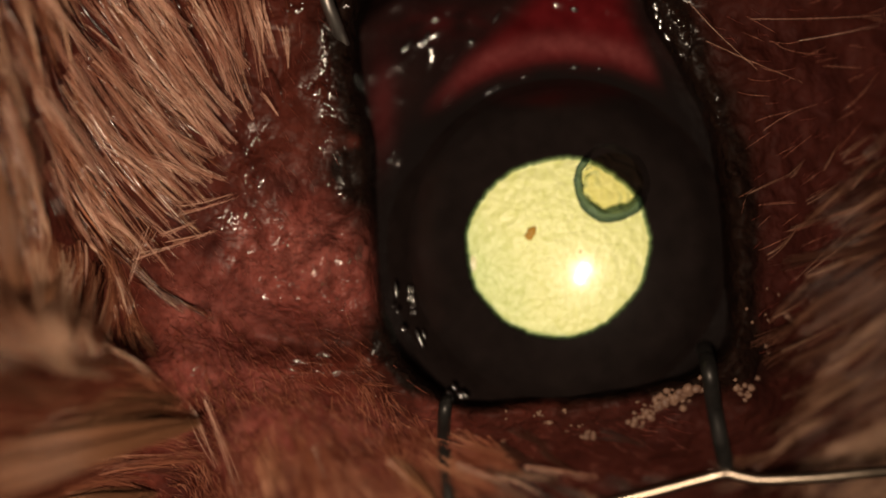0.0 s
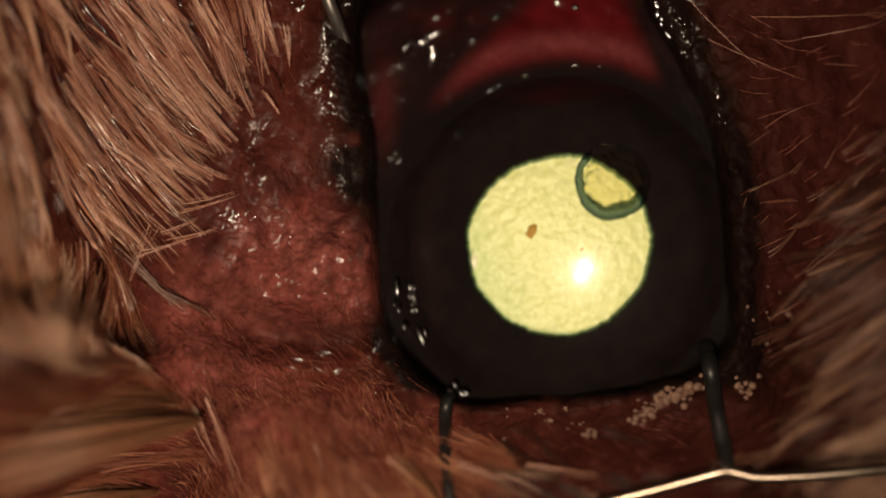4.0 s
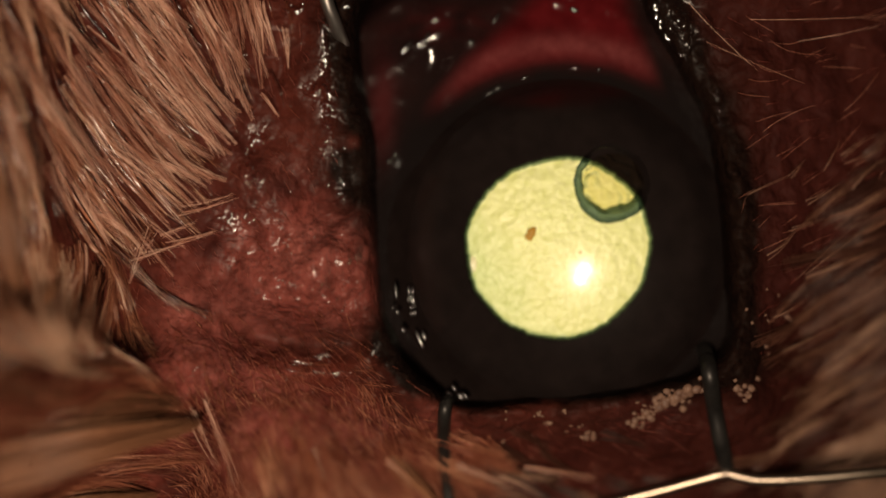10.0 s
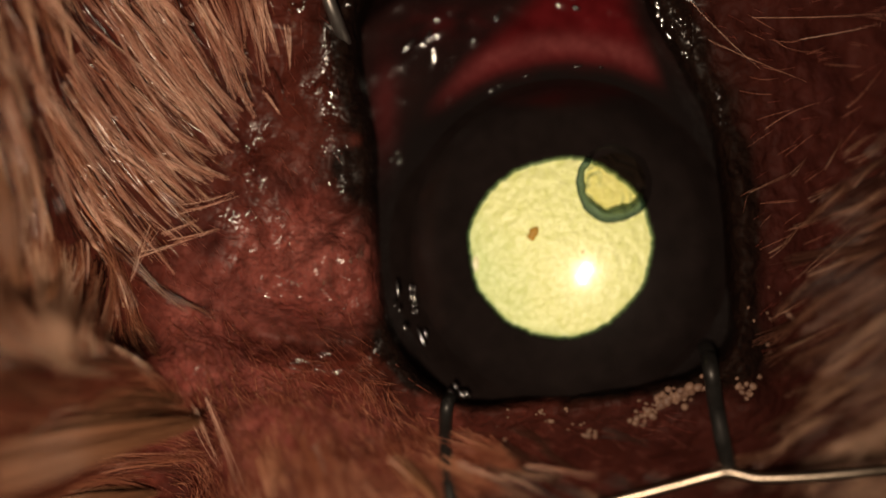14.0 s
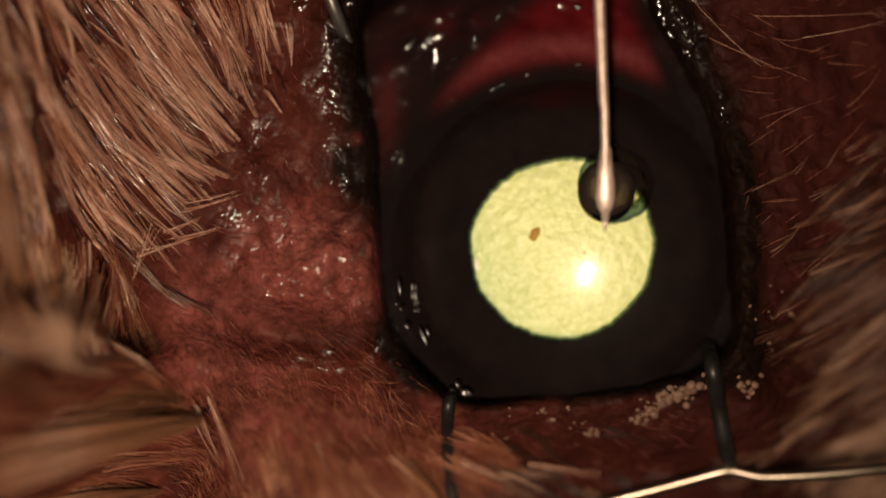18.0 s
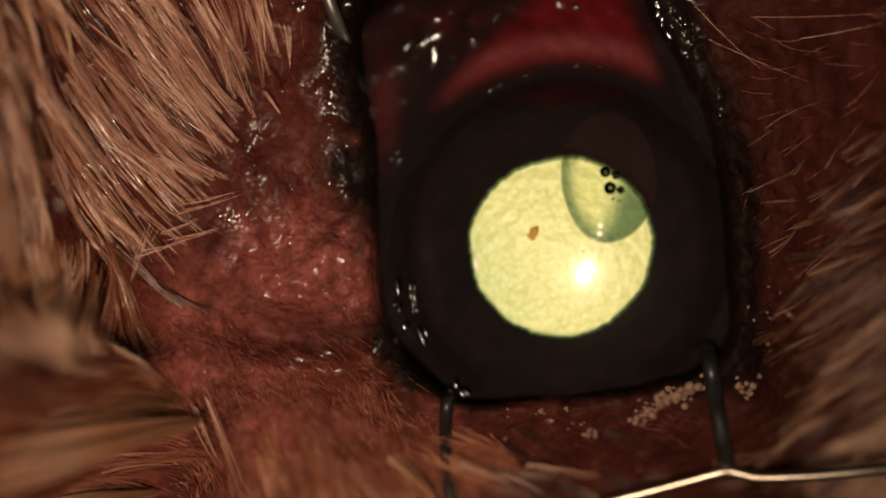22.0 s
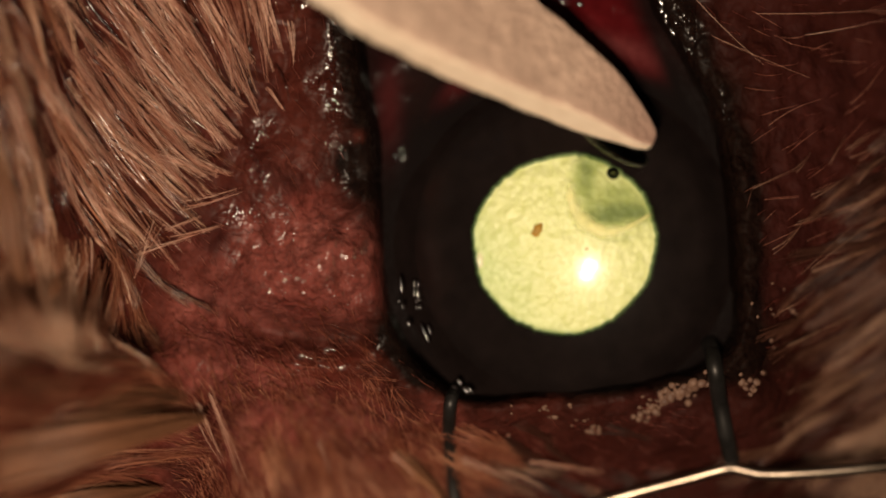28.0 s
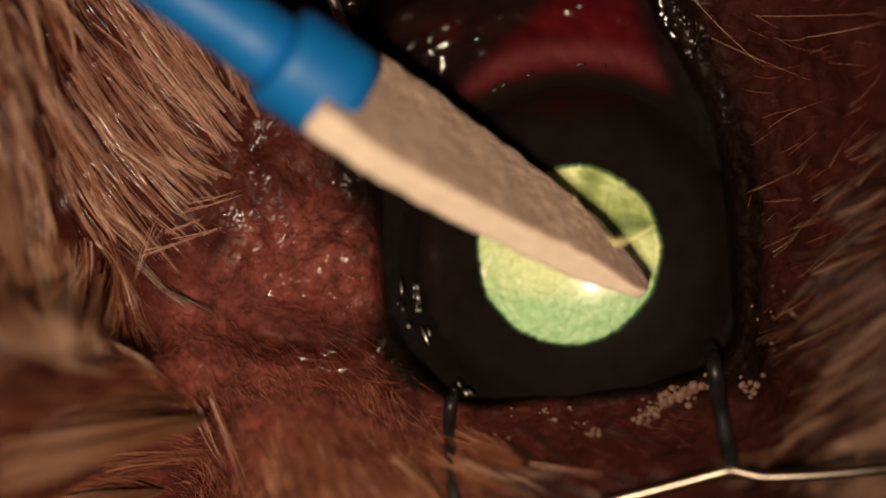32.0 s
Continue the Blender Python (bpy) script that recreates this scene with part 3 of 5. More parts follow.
    floor_ = part("pit_floor", verts, grid_faces(41, segs, True), PIT_FLOOR, eye, "wrinkled clear floor of the pit", attrs={"tint_at": tint_at})
    return eye, tap, rim, floor_


eye, tapetum, pit_rim, pit_floor = build_eye()


# ---- fur ----
# plan x, plan y, direction of the hair (x right, y down), length, density, lift
FLOW_LEFT = [(450, 60, 0.25, 1.0, 150, 0.55, 0.3), (330, 60, 0.5, 0.9, 200, 0.9, 0.35), (180, 80, 0.6, 0.8, 220, 1.0, 0.35),
             (40, 60, 0.3, 0.9, 200, 1.0, 0.35), (300, 200, 0.68, 0.75, 190, 1.0, 0.3), (150, 260, 0.6, 0.8, 200, 1.0, 0.3),
             (370, 300, 0.75, 0.65, 130, 0.6, 0.25), (40, 300, 0.2, 1.0, 170, 1.0, 0.35), (200, 400, 0.6, 0.7, 130, 0.8, 0.25),
             (60, 480, 0.05, 1.0, 150, 1.0, 0.35), (150, 560, -0.1, 0.9, 90, 0.6, 0.3), (40, 640, 0.6, 0.3, 130, 0.36, 0.3)]
FLOW_LOW = [(100, 800, 1.0, -0.15, 200, 0.3, 0.3), (300, 790, 0.9, 0.1, 120, 0.25, 0.3), (150, 690, 0.9, -0.2, 130, 0.34, 0.3), (400, 840, 0.35, 1.0, 100, 0.3, 0.3), (560, 820, 0.4, 0.9, 90, 0.6, 0.4),
            (700, 840, 0.5, 0.8, 90, 0.75, 0.4), (900, 800, 0.85, 0.45, 80, 0.5, 0.3), (1100, 800, 0.9, 0.3, 80, 0.45, 0.3),
            (480, 480, 0.3, 0.8, 40, 0.16, 0.3), (340, 560, 0.6, 0.6, 60, 0.2, 0.3), (620, 640, 0.7, 0.6, 60, 0.22, 0.3)]
FLOW_RIGHT = [(1330, 80, 0.8, 0.6, 60, 0.16, 0.25), (1480, 60, 1.0, -0.1, 80, 0.2, 0.25), (1380, 330, 0.85, -0.5, 80, 0.09, 0.3), (1520, 230, 0.8, -0.6, 110, 0.3, 0.3),
              (1430, 470, 0.85, -0.5, 110, 0.6, 0.35), (1540, 420, 0.85, -0.5, 130, 0.8, 0.35), (1430, 600, 0.85, -0.5, 140, 0.9, 0.4), (1540, 620, 0.8, -0.55, 150, 1.0, 0.4),
              (1400, 740, 0.8, -0.5, 120, 0.7, 0.35), (1540, 800, 0.85, -0.4, 140, 0.9, 0.4), (1320, 420, 0.7, -0.4, 50, 0.04, 0.3)]
FLOW_BARE = [(560, 150, 0.3, 1.0, 50, 0.03, 0.3), (600, 320, 0.5, 0.8, 40, 0.02, 0.3), (500, 260, 0.5, 0.8, 60, 0.08, 0.3), (430, 400, 0.7, 0.5, 60, 0.1, 0.3), (620, 480, 0.5, 0.8, 30, 0.03, 0.3),
             (480, 660, 0.6, 0.7, 55, 0.12, 0.3), (640, 740, 0.5, 0.8, 60, 0.2, 0.35), (350, 660, 0.4, 0.8, 50, 0.1, 0.3), (1330, 250, 0.8, -0.4, 50, 0.02, 0.3),
             (1400, 170, 0.9, -0.3, 70, 0.08, 0.3), (1310, 520, 0.8, -0.4, 60, 0.06, 0.3), (1330, 700, 0.8, -0.5, 70, 0.22, 0.3), (1000, 760, 0.9, 0.3, 60, 0.22, 0.3), (1170, 760, 0.9, 0.2, 60, 0.15, 0.3)]
FLOW = np.array(FLOW_LEFT + FLOW_LOW + FLOW_RIGHT + FLOW_BARE)


def flow_at(px, py):
    d2 = (FLOW[:, 0] - px) ** 2 + (FLOW[:, 1] - py) ** 2 + 900
    w = 1 / d2 ** 2.0
    return (FLOW[:, 2:] * (w / w.sum())[:, None]).sum(0)


def hair_mesh(paths, radii, tones, name, material, parent, label="", kind="", tip=0.0, sides=3, flat=1.0, stripe=0.0):
    """Tapered three-sided hairs along paths (hair, point, xyz) in millimetres."""
    P = np.array(paths, float)
    n, k = P.shape[:2]
    tang = np.gradient(P, axis=1)
    tang /= np.linalg.norm(tang, axis=2)[..., None] + 1e-9
    a = np.cross(tang, (0.0, 0.0, 1.0))
    a /= np.linalg.norm(a, axis=2)[..., None] + 1e-9
    b = np.cross(a, tang)
    t = np.linspace(0, 1, k)
    r = np.array(radii, float)[:, None] * ((0.8 + 0.2 * t) * (1 - t ** 2.2))[None] + 0.003
    rows = []
    for q in range(sides):
        ang = 2 * math.pi * q / sides + 0.5
        rows.append(P + (a * math.cos(ang) + b * math.sin(ang) * flat) * r[..., None])
    v = np.stack(rows, 2).reshape(-1, 3) * MM
    base = []
    for j in range(k - 1):
        for q in range(sides):
            p = (q + 1) % sides
            base.append((j * sides + q, j * sides + p, (j + 1) * sides + p, (j + 1) * sides + q))
    f = (np.array(base)[None] + (np.arange(n) * k * sides)[:, None, None]).reshape(-1)
    me = bpy.data.meshes.new(name)
    me.vertices.add(len(v))
    me.vertices.foreach_set("co", v.ravel())
    me.loops.add(len(f))
    me.loops.foreach_set("vertex_index", f)
    me.polygons.add(len(f) // 4)
    me.polygons.foreach_set("loop_start", np.arange(0, len(f), 4))
    me.polygons.foreach_set("use_smooth", [True] * (len(f) // 4))
    # hairs grow paler to the tip: the light on tips put into tone
    tone = np.array(tones)[:, None, None] + tip * (t - 0.5)[None, :, None] + np.zeros((1, 1, sides))
    if stripe:
        tone = tone + stripe * np.random.default_rng(n).normal(size=(n, 1, sides)) + 0.3 * stripe * np.random.default_rng(n + 1).normal(size=(n, k, sides))
    me.attributes.new("tone", "FLOAT", "POINT").data.foreach_set("value", np.clip(tone, 0, 1).ravel().astype(np.float32))
    me.materials.append(material)
    me.update(calc_edges=True)
    ob = new(name, me)
    ob.parent = parent
    if label or kind:
        tagged(ob, label, kind=kind)
    return ob


def stream(px, py, length, turn, steps):
    """Follows the lie of the fur over the plan."""
    pts, step = [(px, py)], length / steps
    for _ in range(steps):
        dx, dy = flow_at(px, py)[:2]
        w = math.atan2(dy, dx) + turn
        px, py = px + step * math.cos(w), py + step * math.sin(w)
        pts.append((px, py))
    return np.array(pts)


def brow_edge(py):
    """Where the long fur of the brow gives way to wet bare skin."""
    return float(np.interp(py, (0, 140, 270, 375, 450, 560), (535, 505, 405, 355, 340, 300)))


def build_fur():
    rng = np.random.default_rng(5)
    zones = {"brow_fur": ([], [], []), "cheek_fur": ([], [], []), "lower_fur": ([], [], []), "lid_down": ([], [], [])}
    K, space = 8, 25
    cells = [(gx, gy) for gy in range(-200, 1081, space) for gx in range(-200, 1771, space)]
    cells += [(gx + 12, gy + 12) for gx, gy in cells if gx < 300 and 400 < gy < 620]
    for gx, gy in cells:
        px, py = gx + rng.uniform(-14, 14), gy + rng.uniform(-14, 14)
        u1, u2, u3, u4, turn = rng.random(), rng.random(), rng.random(), rng.random(), rng.normal(0, 0.13)
        dx, dy, ln, dens, lift = flow_at(px, py)
        d = rim_distance(px, py)
        if dens < 0.3 or inside_rim(px, py) or d < 40 or u1 > dens * 0.74:
            continue
        zone = "brow_fur" if px < 520 and py < 660 or px < 700 and py < 380 else "cheek_fur" if px > 1240 or px > 860 and py > 640 else "lower_fur"
        if zone == "brow_fur" and py < 430:
            continue
        long_ = ln * (0.85 + 0.75 * u2)
        if zone == "brow_fur" and py > 430 and px > 190 + 60 * u4:
            continue
        mid = stream(px, py, long_, turn, K - 1)
        if inside_rim(*mid[-1]) or rim_distance(*mid[-1]) < 25:
            continue
        hz = np.array([face_height(*q) for q in mid])
        t = np.linspace(0, 1, K)
        up = 0.15 + (0.4 + 1.1 * u3) * np.sin(t * 2.4) * lift * long_ * S * 0.34
        # low locks and hairs darker, high ones paler: shade put into the tone
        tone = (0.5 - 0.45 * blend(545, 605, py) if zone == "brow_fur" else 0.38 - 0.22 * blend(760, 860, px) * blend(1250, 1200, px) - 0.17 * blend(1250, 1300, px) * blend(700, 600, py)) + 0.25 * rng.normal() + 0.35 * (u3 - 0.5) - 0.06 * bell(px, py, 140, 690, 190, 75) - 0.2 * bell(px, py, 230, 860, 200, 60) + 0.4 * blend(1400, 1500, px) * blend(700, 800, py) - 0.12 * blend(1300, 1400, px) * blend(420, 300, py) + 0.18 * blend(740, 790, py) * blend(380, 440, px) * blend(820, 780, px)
        wide = rng.uniform(4.5, 11) if zone != "lower_fur" else rng.uniform(9, 24)
        side = np.gradient(mid, axis=0)
        side = np.stack([-side[:, 1], side[:, 0]], 1)
        side /= np.linalg.norm(side, axis=1)[:, None] + 1e-9
        for _ in range(int(rng.integers(26, 52))):
            o, oz, slip, crook = rng.normal(), rng.normal(), rng.uniform(-0.25, 0.08), rng.normal()
            spread = wide * (1 - 0.86 * t ** 0.7)
            flat = mid + side * (o * spread + 5 * crook * t ** 3)[:, None] + (mid[-1] - mid[0]) * slip
            zz = hz + up * (1 + 0.12 * oz) + 0.16 * oz * (1 - 0.5 * t) - 0.12 * abs(o)
            kk = S * (H - zz) / H
            zones[zone][0].append(np.stack([(flat[:, 0] - 784) * kk, (441 - flat[:, 1]) * kk, zz], 1))
            zones[zone][1].append(max(0.008, 0.0135 + 0.004 * rng.normal()))
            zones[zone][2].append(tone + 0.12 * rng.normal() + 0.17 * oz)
    # fine short hairs on the bare parts of the lids
    for px, py in rng.uniform((150, -60), (1600, 950), (5500, 2)):
        d = rim_distance(px, py)
        dx, dy, ln, dens, lift = flow_at(px, py)
        if inside_rim(px, py) or d < 45 or (d < 80 and 640 < px < 900) or dens > 0.62 or (px > 1200 and rng.random() < 0.93) or (px < 660 and py < 400 and rng.random() < 0.7) or (px < 780 and py > 540 and rng.random() < 0.6):
            continue
        mid = stream(px, py, min(ln, 75) * rng.uniform(0.2, 0.6) * (0.65 if px < 700 and py < 620 else 1.0), rng.normal(0, 0.3), K - 1)
        t = np.linspace(0, 1, K)
        zz = np.array([face_height(*q) for q in mid]) + 0.5 * np.sin(t * 2.6) * rng.uniform(0.2, 1)
        kk = S * (H - zz) / H
        zones["lid_down"][0].append(np.stack([(mid[:, 0] - 784) * kk, (441 - mid[:, 1]) * kk, zz], 1))
        zones["lid_down"][1].append(0.008)
        zones["lid_down"][2].append(rng.random() ** 1.3 * (0.15 if px > 1200 else 1.0))
    # short soft fur below the inner corner of the eye
    zones["corner_fur"] = ([], [], [])
    for px, py in rng.uniform((290, 540), (860, 930), (2600, 2)):
        d = rim_distance(px, py)
        if inside_rim(px, py) or d < 60 or rng.random() > 0.25 + 0.75 * blend(560, 760, py):
            continue
        mid = stream(px, py, rng.uniform(22, 60), rng.normal(0, 0.35), K - 1)
        if rim_distance(*mid[-1]) < 40:
            continue
        t = np.linspace(0, 1, K)
        zz = np.array([face_height(*q) for q in mid]) + 0.05 + 0.7 * np.sin(t * 2.6) * rng.uniform(0.2, 1)
        kk = S * (H - zz) / H
        zones["corner_fur"][0].append(np.stack([(mid[:, 0] - 784) * kk, (441 - mid[:, 1]) * kk, zz], 1))
        zones["corner_fur"][1].append(rng.uniform(0.008, 0.016))
        zones["corner_fur"][2].append(rng.uniform(0.1, 0.95) - 0.25 * blend(700, 620, py))
    # pointed strands of long pale hairs over the brow, and lone fine hairs on the cheek
    zones["guard_hairs"] = ([], [], [])

    def guard(flat, zz, wide, tone):
        kk = S * (H - zz) / H
        zones["guard_hairs"][0].append(np.stack([(flat[:, 0] - 784) * kk, (441 - flat[:, 1]) * kk, zz], 1))
        zones["guard_hairs"][1].append(wide)
        zones["guard_hairs"][2].append(tone)

    t = np.linspace(0, 1, K)
    for px, py in rng.uniform((60, -120), (440, 330), (110, 2)):
        if px + 0.5 * py > 400 or flow_at(px, py)[3] < 0.4:
            continue
        long_ = rng.uniform(120, 230)
        mid = stream(px, py, long_, rng.normal(0, 0.1), K - 1)
        for _ in range(6):
            if mid[-1][0] < brow_edge(mid[-1][1]) + 15:
                break
            long_ *= 0.8
            mid = stream(px, py, long_, 0, K - 1)
        base = np.array([face_height(*q) for q in mid]) + 0.4 + 0.9 * np.sin(t * 2.5) * rng.uniform(0.6, 1.2)
        side = np.gradient(mid, axis=0)
        side = np.stack([-side[:, 1], side[:, 0]], 1) / (np.linalg.norm(side, axis=1)[:, None] + 1e-9)
        tone, bow = rng.uniform(0.0, 0.7), rng.normal(0, 6)
        for _ in range(int(rng.integers(5, 13))):
            o = rng.normal(0, 7)
            guard(mid + side * (o * (1 - 0.9 * t ** 1.2) + bow * np.sin(3.14 * t) + 1.5 * rng.normal() * t)[:, None], base + 0.15 * rng.normal(), rng.uniform(0.005, 0.0095), tone + 0.15 * rng.normal())
    for px, py in rng.uniform((1300, -10), (1580, 470), (46, 2)):
        mid = stream(px, py, rng.uniform(28, 75), rng.normal(0, 0.25), K - 1)
        guard(mid, np.array([face_height(*q) for q in mid]) + 0.1 + 1.2 * np.sin(t * 2.3) * rng.uniform(0.5, 1.1), rng.uniform(0.005, 0.009), 0.3 * rng.random())
    for zone, label, mt in (("guard_hairs", "fine pale guard hairs over the fur", FUR_PALE), ("brow_fur", "tan fur beside the muzzle", FUR_TAN), ("cheek_fur", "brown fur of the cheek and below the lower lid", FUR_BROWN),
                            ("lower_fur", "short reddish tan fur below the lower lid", FUR_RED), ("lid_down", "sparse fine dark hairs on the lids", FUR_DARK), ("corner_fur", "short soft tan fur below the inner corner of the eye", FUR_RED)):
        hair_mesh(*zones[zone], zone, mt, dog, label, "stuff", 0.4 if zone == "brow_fur" else 0.2)


def thick_edge(py):
    """Where the thick brow fur thins out to single strands over red skin."""
    return float(np.interp(py, (0, 100, 200, 300, 375, 450), (335, 312, 345, 372, 325, 300)))


# partings in the brow fur, on the plan
PARTINGS = [spline(p, 12, False) for p in ([(100, 20), (177, 90), (247, 155), (300, 188)], [(90, 108), (157, 165), (230, 222), (300, 262)], [(60, 110), (100, 200), (160, 285), (240, 345)],
                                           [(250, 10), (300, 80), (340, 150)], [(20, 60), (50, 180), (80, 300), (120, 400)])]
PARTING_ARRAY = np.array([q for p in PARTINGS for q in p])


def build_brow():
    """Wet pointed locks that sweep down over the brow, with fine hairs on them and bare red skin between them."""
    rng = np.random.default_rng(9)
    K = 11
    t = np.linspace(0, 1, K)
    # from the low underfur, its shade put into a dark tone, to the pale hairs on top: count, lengths, spread, hairs in
    # each, their thickness, tone, height, sides
    LAYERS = (("brow_underfur", "wet underfur of the brow, toned dark for shade", 260, 90, 190, 6.0, 8, (0.011, 0.02), 0.06, 0.12, 3, 1.0, 0.0),
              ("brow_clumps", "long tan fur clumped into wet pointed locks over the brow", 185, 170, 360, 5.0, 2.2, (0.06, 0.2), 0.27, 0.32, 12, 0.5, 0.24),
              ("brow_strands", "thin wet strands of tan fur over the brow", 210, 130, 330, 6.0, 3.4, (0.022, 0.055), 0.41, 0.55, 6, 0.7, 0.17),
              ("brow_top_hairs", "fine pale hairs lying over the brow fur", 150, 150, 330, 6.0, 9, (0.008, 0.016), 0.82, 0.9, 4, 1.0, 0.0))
    for layer, label, count, short, long, wide, hairs, thick, tone0, high, sides, flat_, stripe in LAYERS:
        paths, wid, tones = [], [], []
        for _ in range(count):
            px, py = rng.uniform(-150, 480), rng.uniform(-220, 410)
            u = rng.random(4)
            edge = brow_edge(max(py, 0))
            near = blend(edge - 250, edge - 70, px)
            if px > edge - 15 or u[0] < 0.45 * near:
                continue
            lone = rng.random() < (0.1 if layer == "brow_clumps" else 0.26)
            length = short + (long - short) * u[1]
            mid = stream(px, py, length, rng.normal(0, 0.08), K - 1)
            for _ in range(9):
                limit = brow_edge(mid[-1][1]) if lone else thick_edge(mid[-1][1])
                if mid[-1][0] < limit + 80 * (u[2] - 0.45) and mid[-1][1] < 470:
                    break
                length *= 0.85
                mid = stream(px, py, length, 0, K - 1)
            gap = np.sqrt(((PARTING_ARRAY[None] - mid[1:-1, None]) ** 2).sum(2).min(1))
            if length < 45 or (layer != "brow_underfur" and (gap < 11).sum() >= 2 and rng.random() < 0.85):
                continue
            side = np.gradient(mid, axis=0)
            side = np.stack([-side[:, 1], side[:, 0]], 1) / (np.linalg.norm(side, axis=1)[:, None] + 1e-9)
            base = np.array([face_height(*q) for q in mid])
            lift = 0.1 + high * (0.4 + 0.9 * u[3]) * np.sin(0.35 + t * 2.5)
            w = wide * rng.uniform(0.5, 1.5) * (1 - 0.4 * near)
            # deep locks toned darker and high ones paler, as shade between them would
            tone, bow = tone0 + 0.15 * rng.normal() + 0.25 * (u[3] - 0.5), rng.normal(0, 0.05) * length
            for _ in range(max(1, int(hairs * rng.uniform(0.6, 1.4)))):
                o, oz, cut = rng.normal(), rng.normal(), rng.uniform(0.75, 1.0)
                flat = mid + side * (o * w * (1 - 0.93 * t ** 1.6) + bow * np.sin(math.pi * t) + 2.2 * rng.normal() * t ** 2)[:, None]
                flat = np.stack([np.interp(t * cut, t, flat[:, a]) for a in (0, 1)], 1)
                zz = np.interp(t * cut, t, base + lift) + 0.1 * oz * (1 - 0.6 * t) - 0.1 * min(abs(o), 2)
                kk = S * (H - zz) / H
                paths.append(np.stack([(flat[:, 0] - 784) * kk, (441 - flat[:, 1]) * kk, zz], 1))
                wid.append(rng.uniform(*thick) * (1 - 0.45 * near) * min(1, length / 200))
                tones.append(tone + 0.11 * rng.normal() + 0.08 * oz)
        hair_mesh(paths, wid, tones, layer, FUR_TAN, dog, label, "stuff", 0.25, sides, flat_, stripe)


# tufts of pale hairs that lie over the rest: root and tip on the plan
TUFTS_BROW = [(271, -10, 337, 45), (213, 9, 303, 106), (258, 0, 351, 109), (312, 81, 421, 213), (353, 27, 403, 163), (380, 23, 441, 122), (452, -10, 468, 90), (466, 27, 491, 100),
              (471, 172, 493, 206), (217, 68, 376, 222), (290, 149, 389, 271), (253, 190, 335, 276), (281, 217, 369, 276), (86, 0, 172, 100), (181, 208, 281, 299),
              (226, 290, 326, 371), (281, 290, 357, 322), (344, 290, 403, 319), (158, 358, 195, 430), (190, 380, 247, 430), (60, 120, 150, 260), (100, 200, 190, 330), (20, 200, 70, 330)]
TUFTS_LEFT = [(299, 410, 351, 392), (317, 426, 385, 405), (258, 448, 326, 430), (335, 367, 416, 342), (258, 421, 229, 500), (122, 489, 95, 561), (154, 444, 152, 503), (133, 494, 97, 561), (30, 380, 35, 470),
              (70, 390, 75, 450), (371, 740, 421, 872), (353, 745, 389, 826), (430, 0, 436, 40), (505, 60, 512, 120), (700, 820, 740, 870), (560, 800, 575, 850), (830, 828, 905, 858), (960, 825, 1060, 845), (900, 850, 960, 876)]
TUFTS_RIGHT = [(1369, 224, 1449, 189), (1343, 336, 1405, 308), (1405, 308, 1427, 279), (1466, 290, 1488, 246), (1444, 350, 1488, 321), (1502, 268, 1546, 237), (1515, 284, 1575, 252), (1524, 321, 1575, 275),
               (1372, 447, 1413, 400), (1413, 400, 1462, 385), (1440, 471, 1554, 378), (1383, 550, 1431, 524), (1250, 45, 1350, 122), (1310, 85, 1420, 162), (1380, 28, 1575, 22), (1430, 65, 1560, 45),
               (1500, 180, 1560, 120), (1430, 600, 1560, 520), (1420, 640, 1500, 600)]


def arc(a, b, m, k=8):
    """Points from a to b by way of m (numpy, millimetres)."""
    t = np.linspace(0, 1, k)[:, None]
    return (1 - t) ** 2 * a + 2 * t * (1 - t) * m + t * t * b


def build_tufts():
    rng = np.random.default_rng(11)
    for rows, mt, most in ((TUFTS_BROW, FUR_PALE, 14), (TUFTS_LEFT, FUR_PALE, 5), (TUFTS_RIGHT, FUR_BROWN, 2)):
        for x0, y0, x1, y1 in rows:
            lone = mt == FUR_BROWN and y1 < 200 and x0 > 1240
            L = math.hypot(x1 - x0, y1 - y0)
            paths, wid, tones = [], [], []
            nx, ny = -(y1 - y0), x1 - x0
            sag = rng.normal(0, 0.07)
            for k in range(1 if lone else int(rng.integers(most // 2 + 1, most + 2))):
                ax, ay = x0 - (x1 - x0) * 0.25 + rng.normal(0, 0.07 * L), y0 - (y1 - y0) * 0.25 + rng.normal(0, 0.07 * L)
                bx, by = x1 + rng.normal(0, 0.04 * L), y1 + rng.normal(0, 0.04 * L)
                q = sag + rng.normal(0, 0.025)
                mx, my = (ax + bx) / 2 + nx * q, (ay + by) / 2 + ny * q
                hi = max(face_height(ax, ay), face_height(mx, my)) + 1.2
                A, B, M = (np.array(W(*p) / MM) for p in ((ax, ay, face_height(ax, ay) + 0.9), (bx, by, face_height(bx, by) + 0.7), (mx, my, hi)))
                paths.append(arc(A, B, M)), wid.append(min(0.009 + 0.008 * rng.random(), L * 0.0002, 0.0065 if lone else 0.012 if y0 > 700 else 1)), tones.append(rng.uniform(0.75, 1.0) if mt == FUR_BROWN and not lone else rng.uniform(0.2, 1.0))
            hair_mesh(paths, wid, tones, "hair_tuft", FUR_PALE if lone else mt, dog, "pale hairs lying over the fur" if mt == FUR_PALE or lone else "")


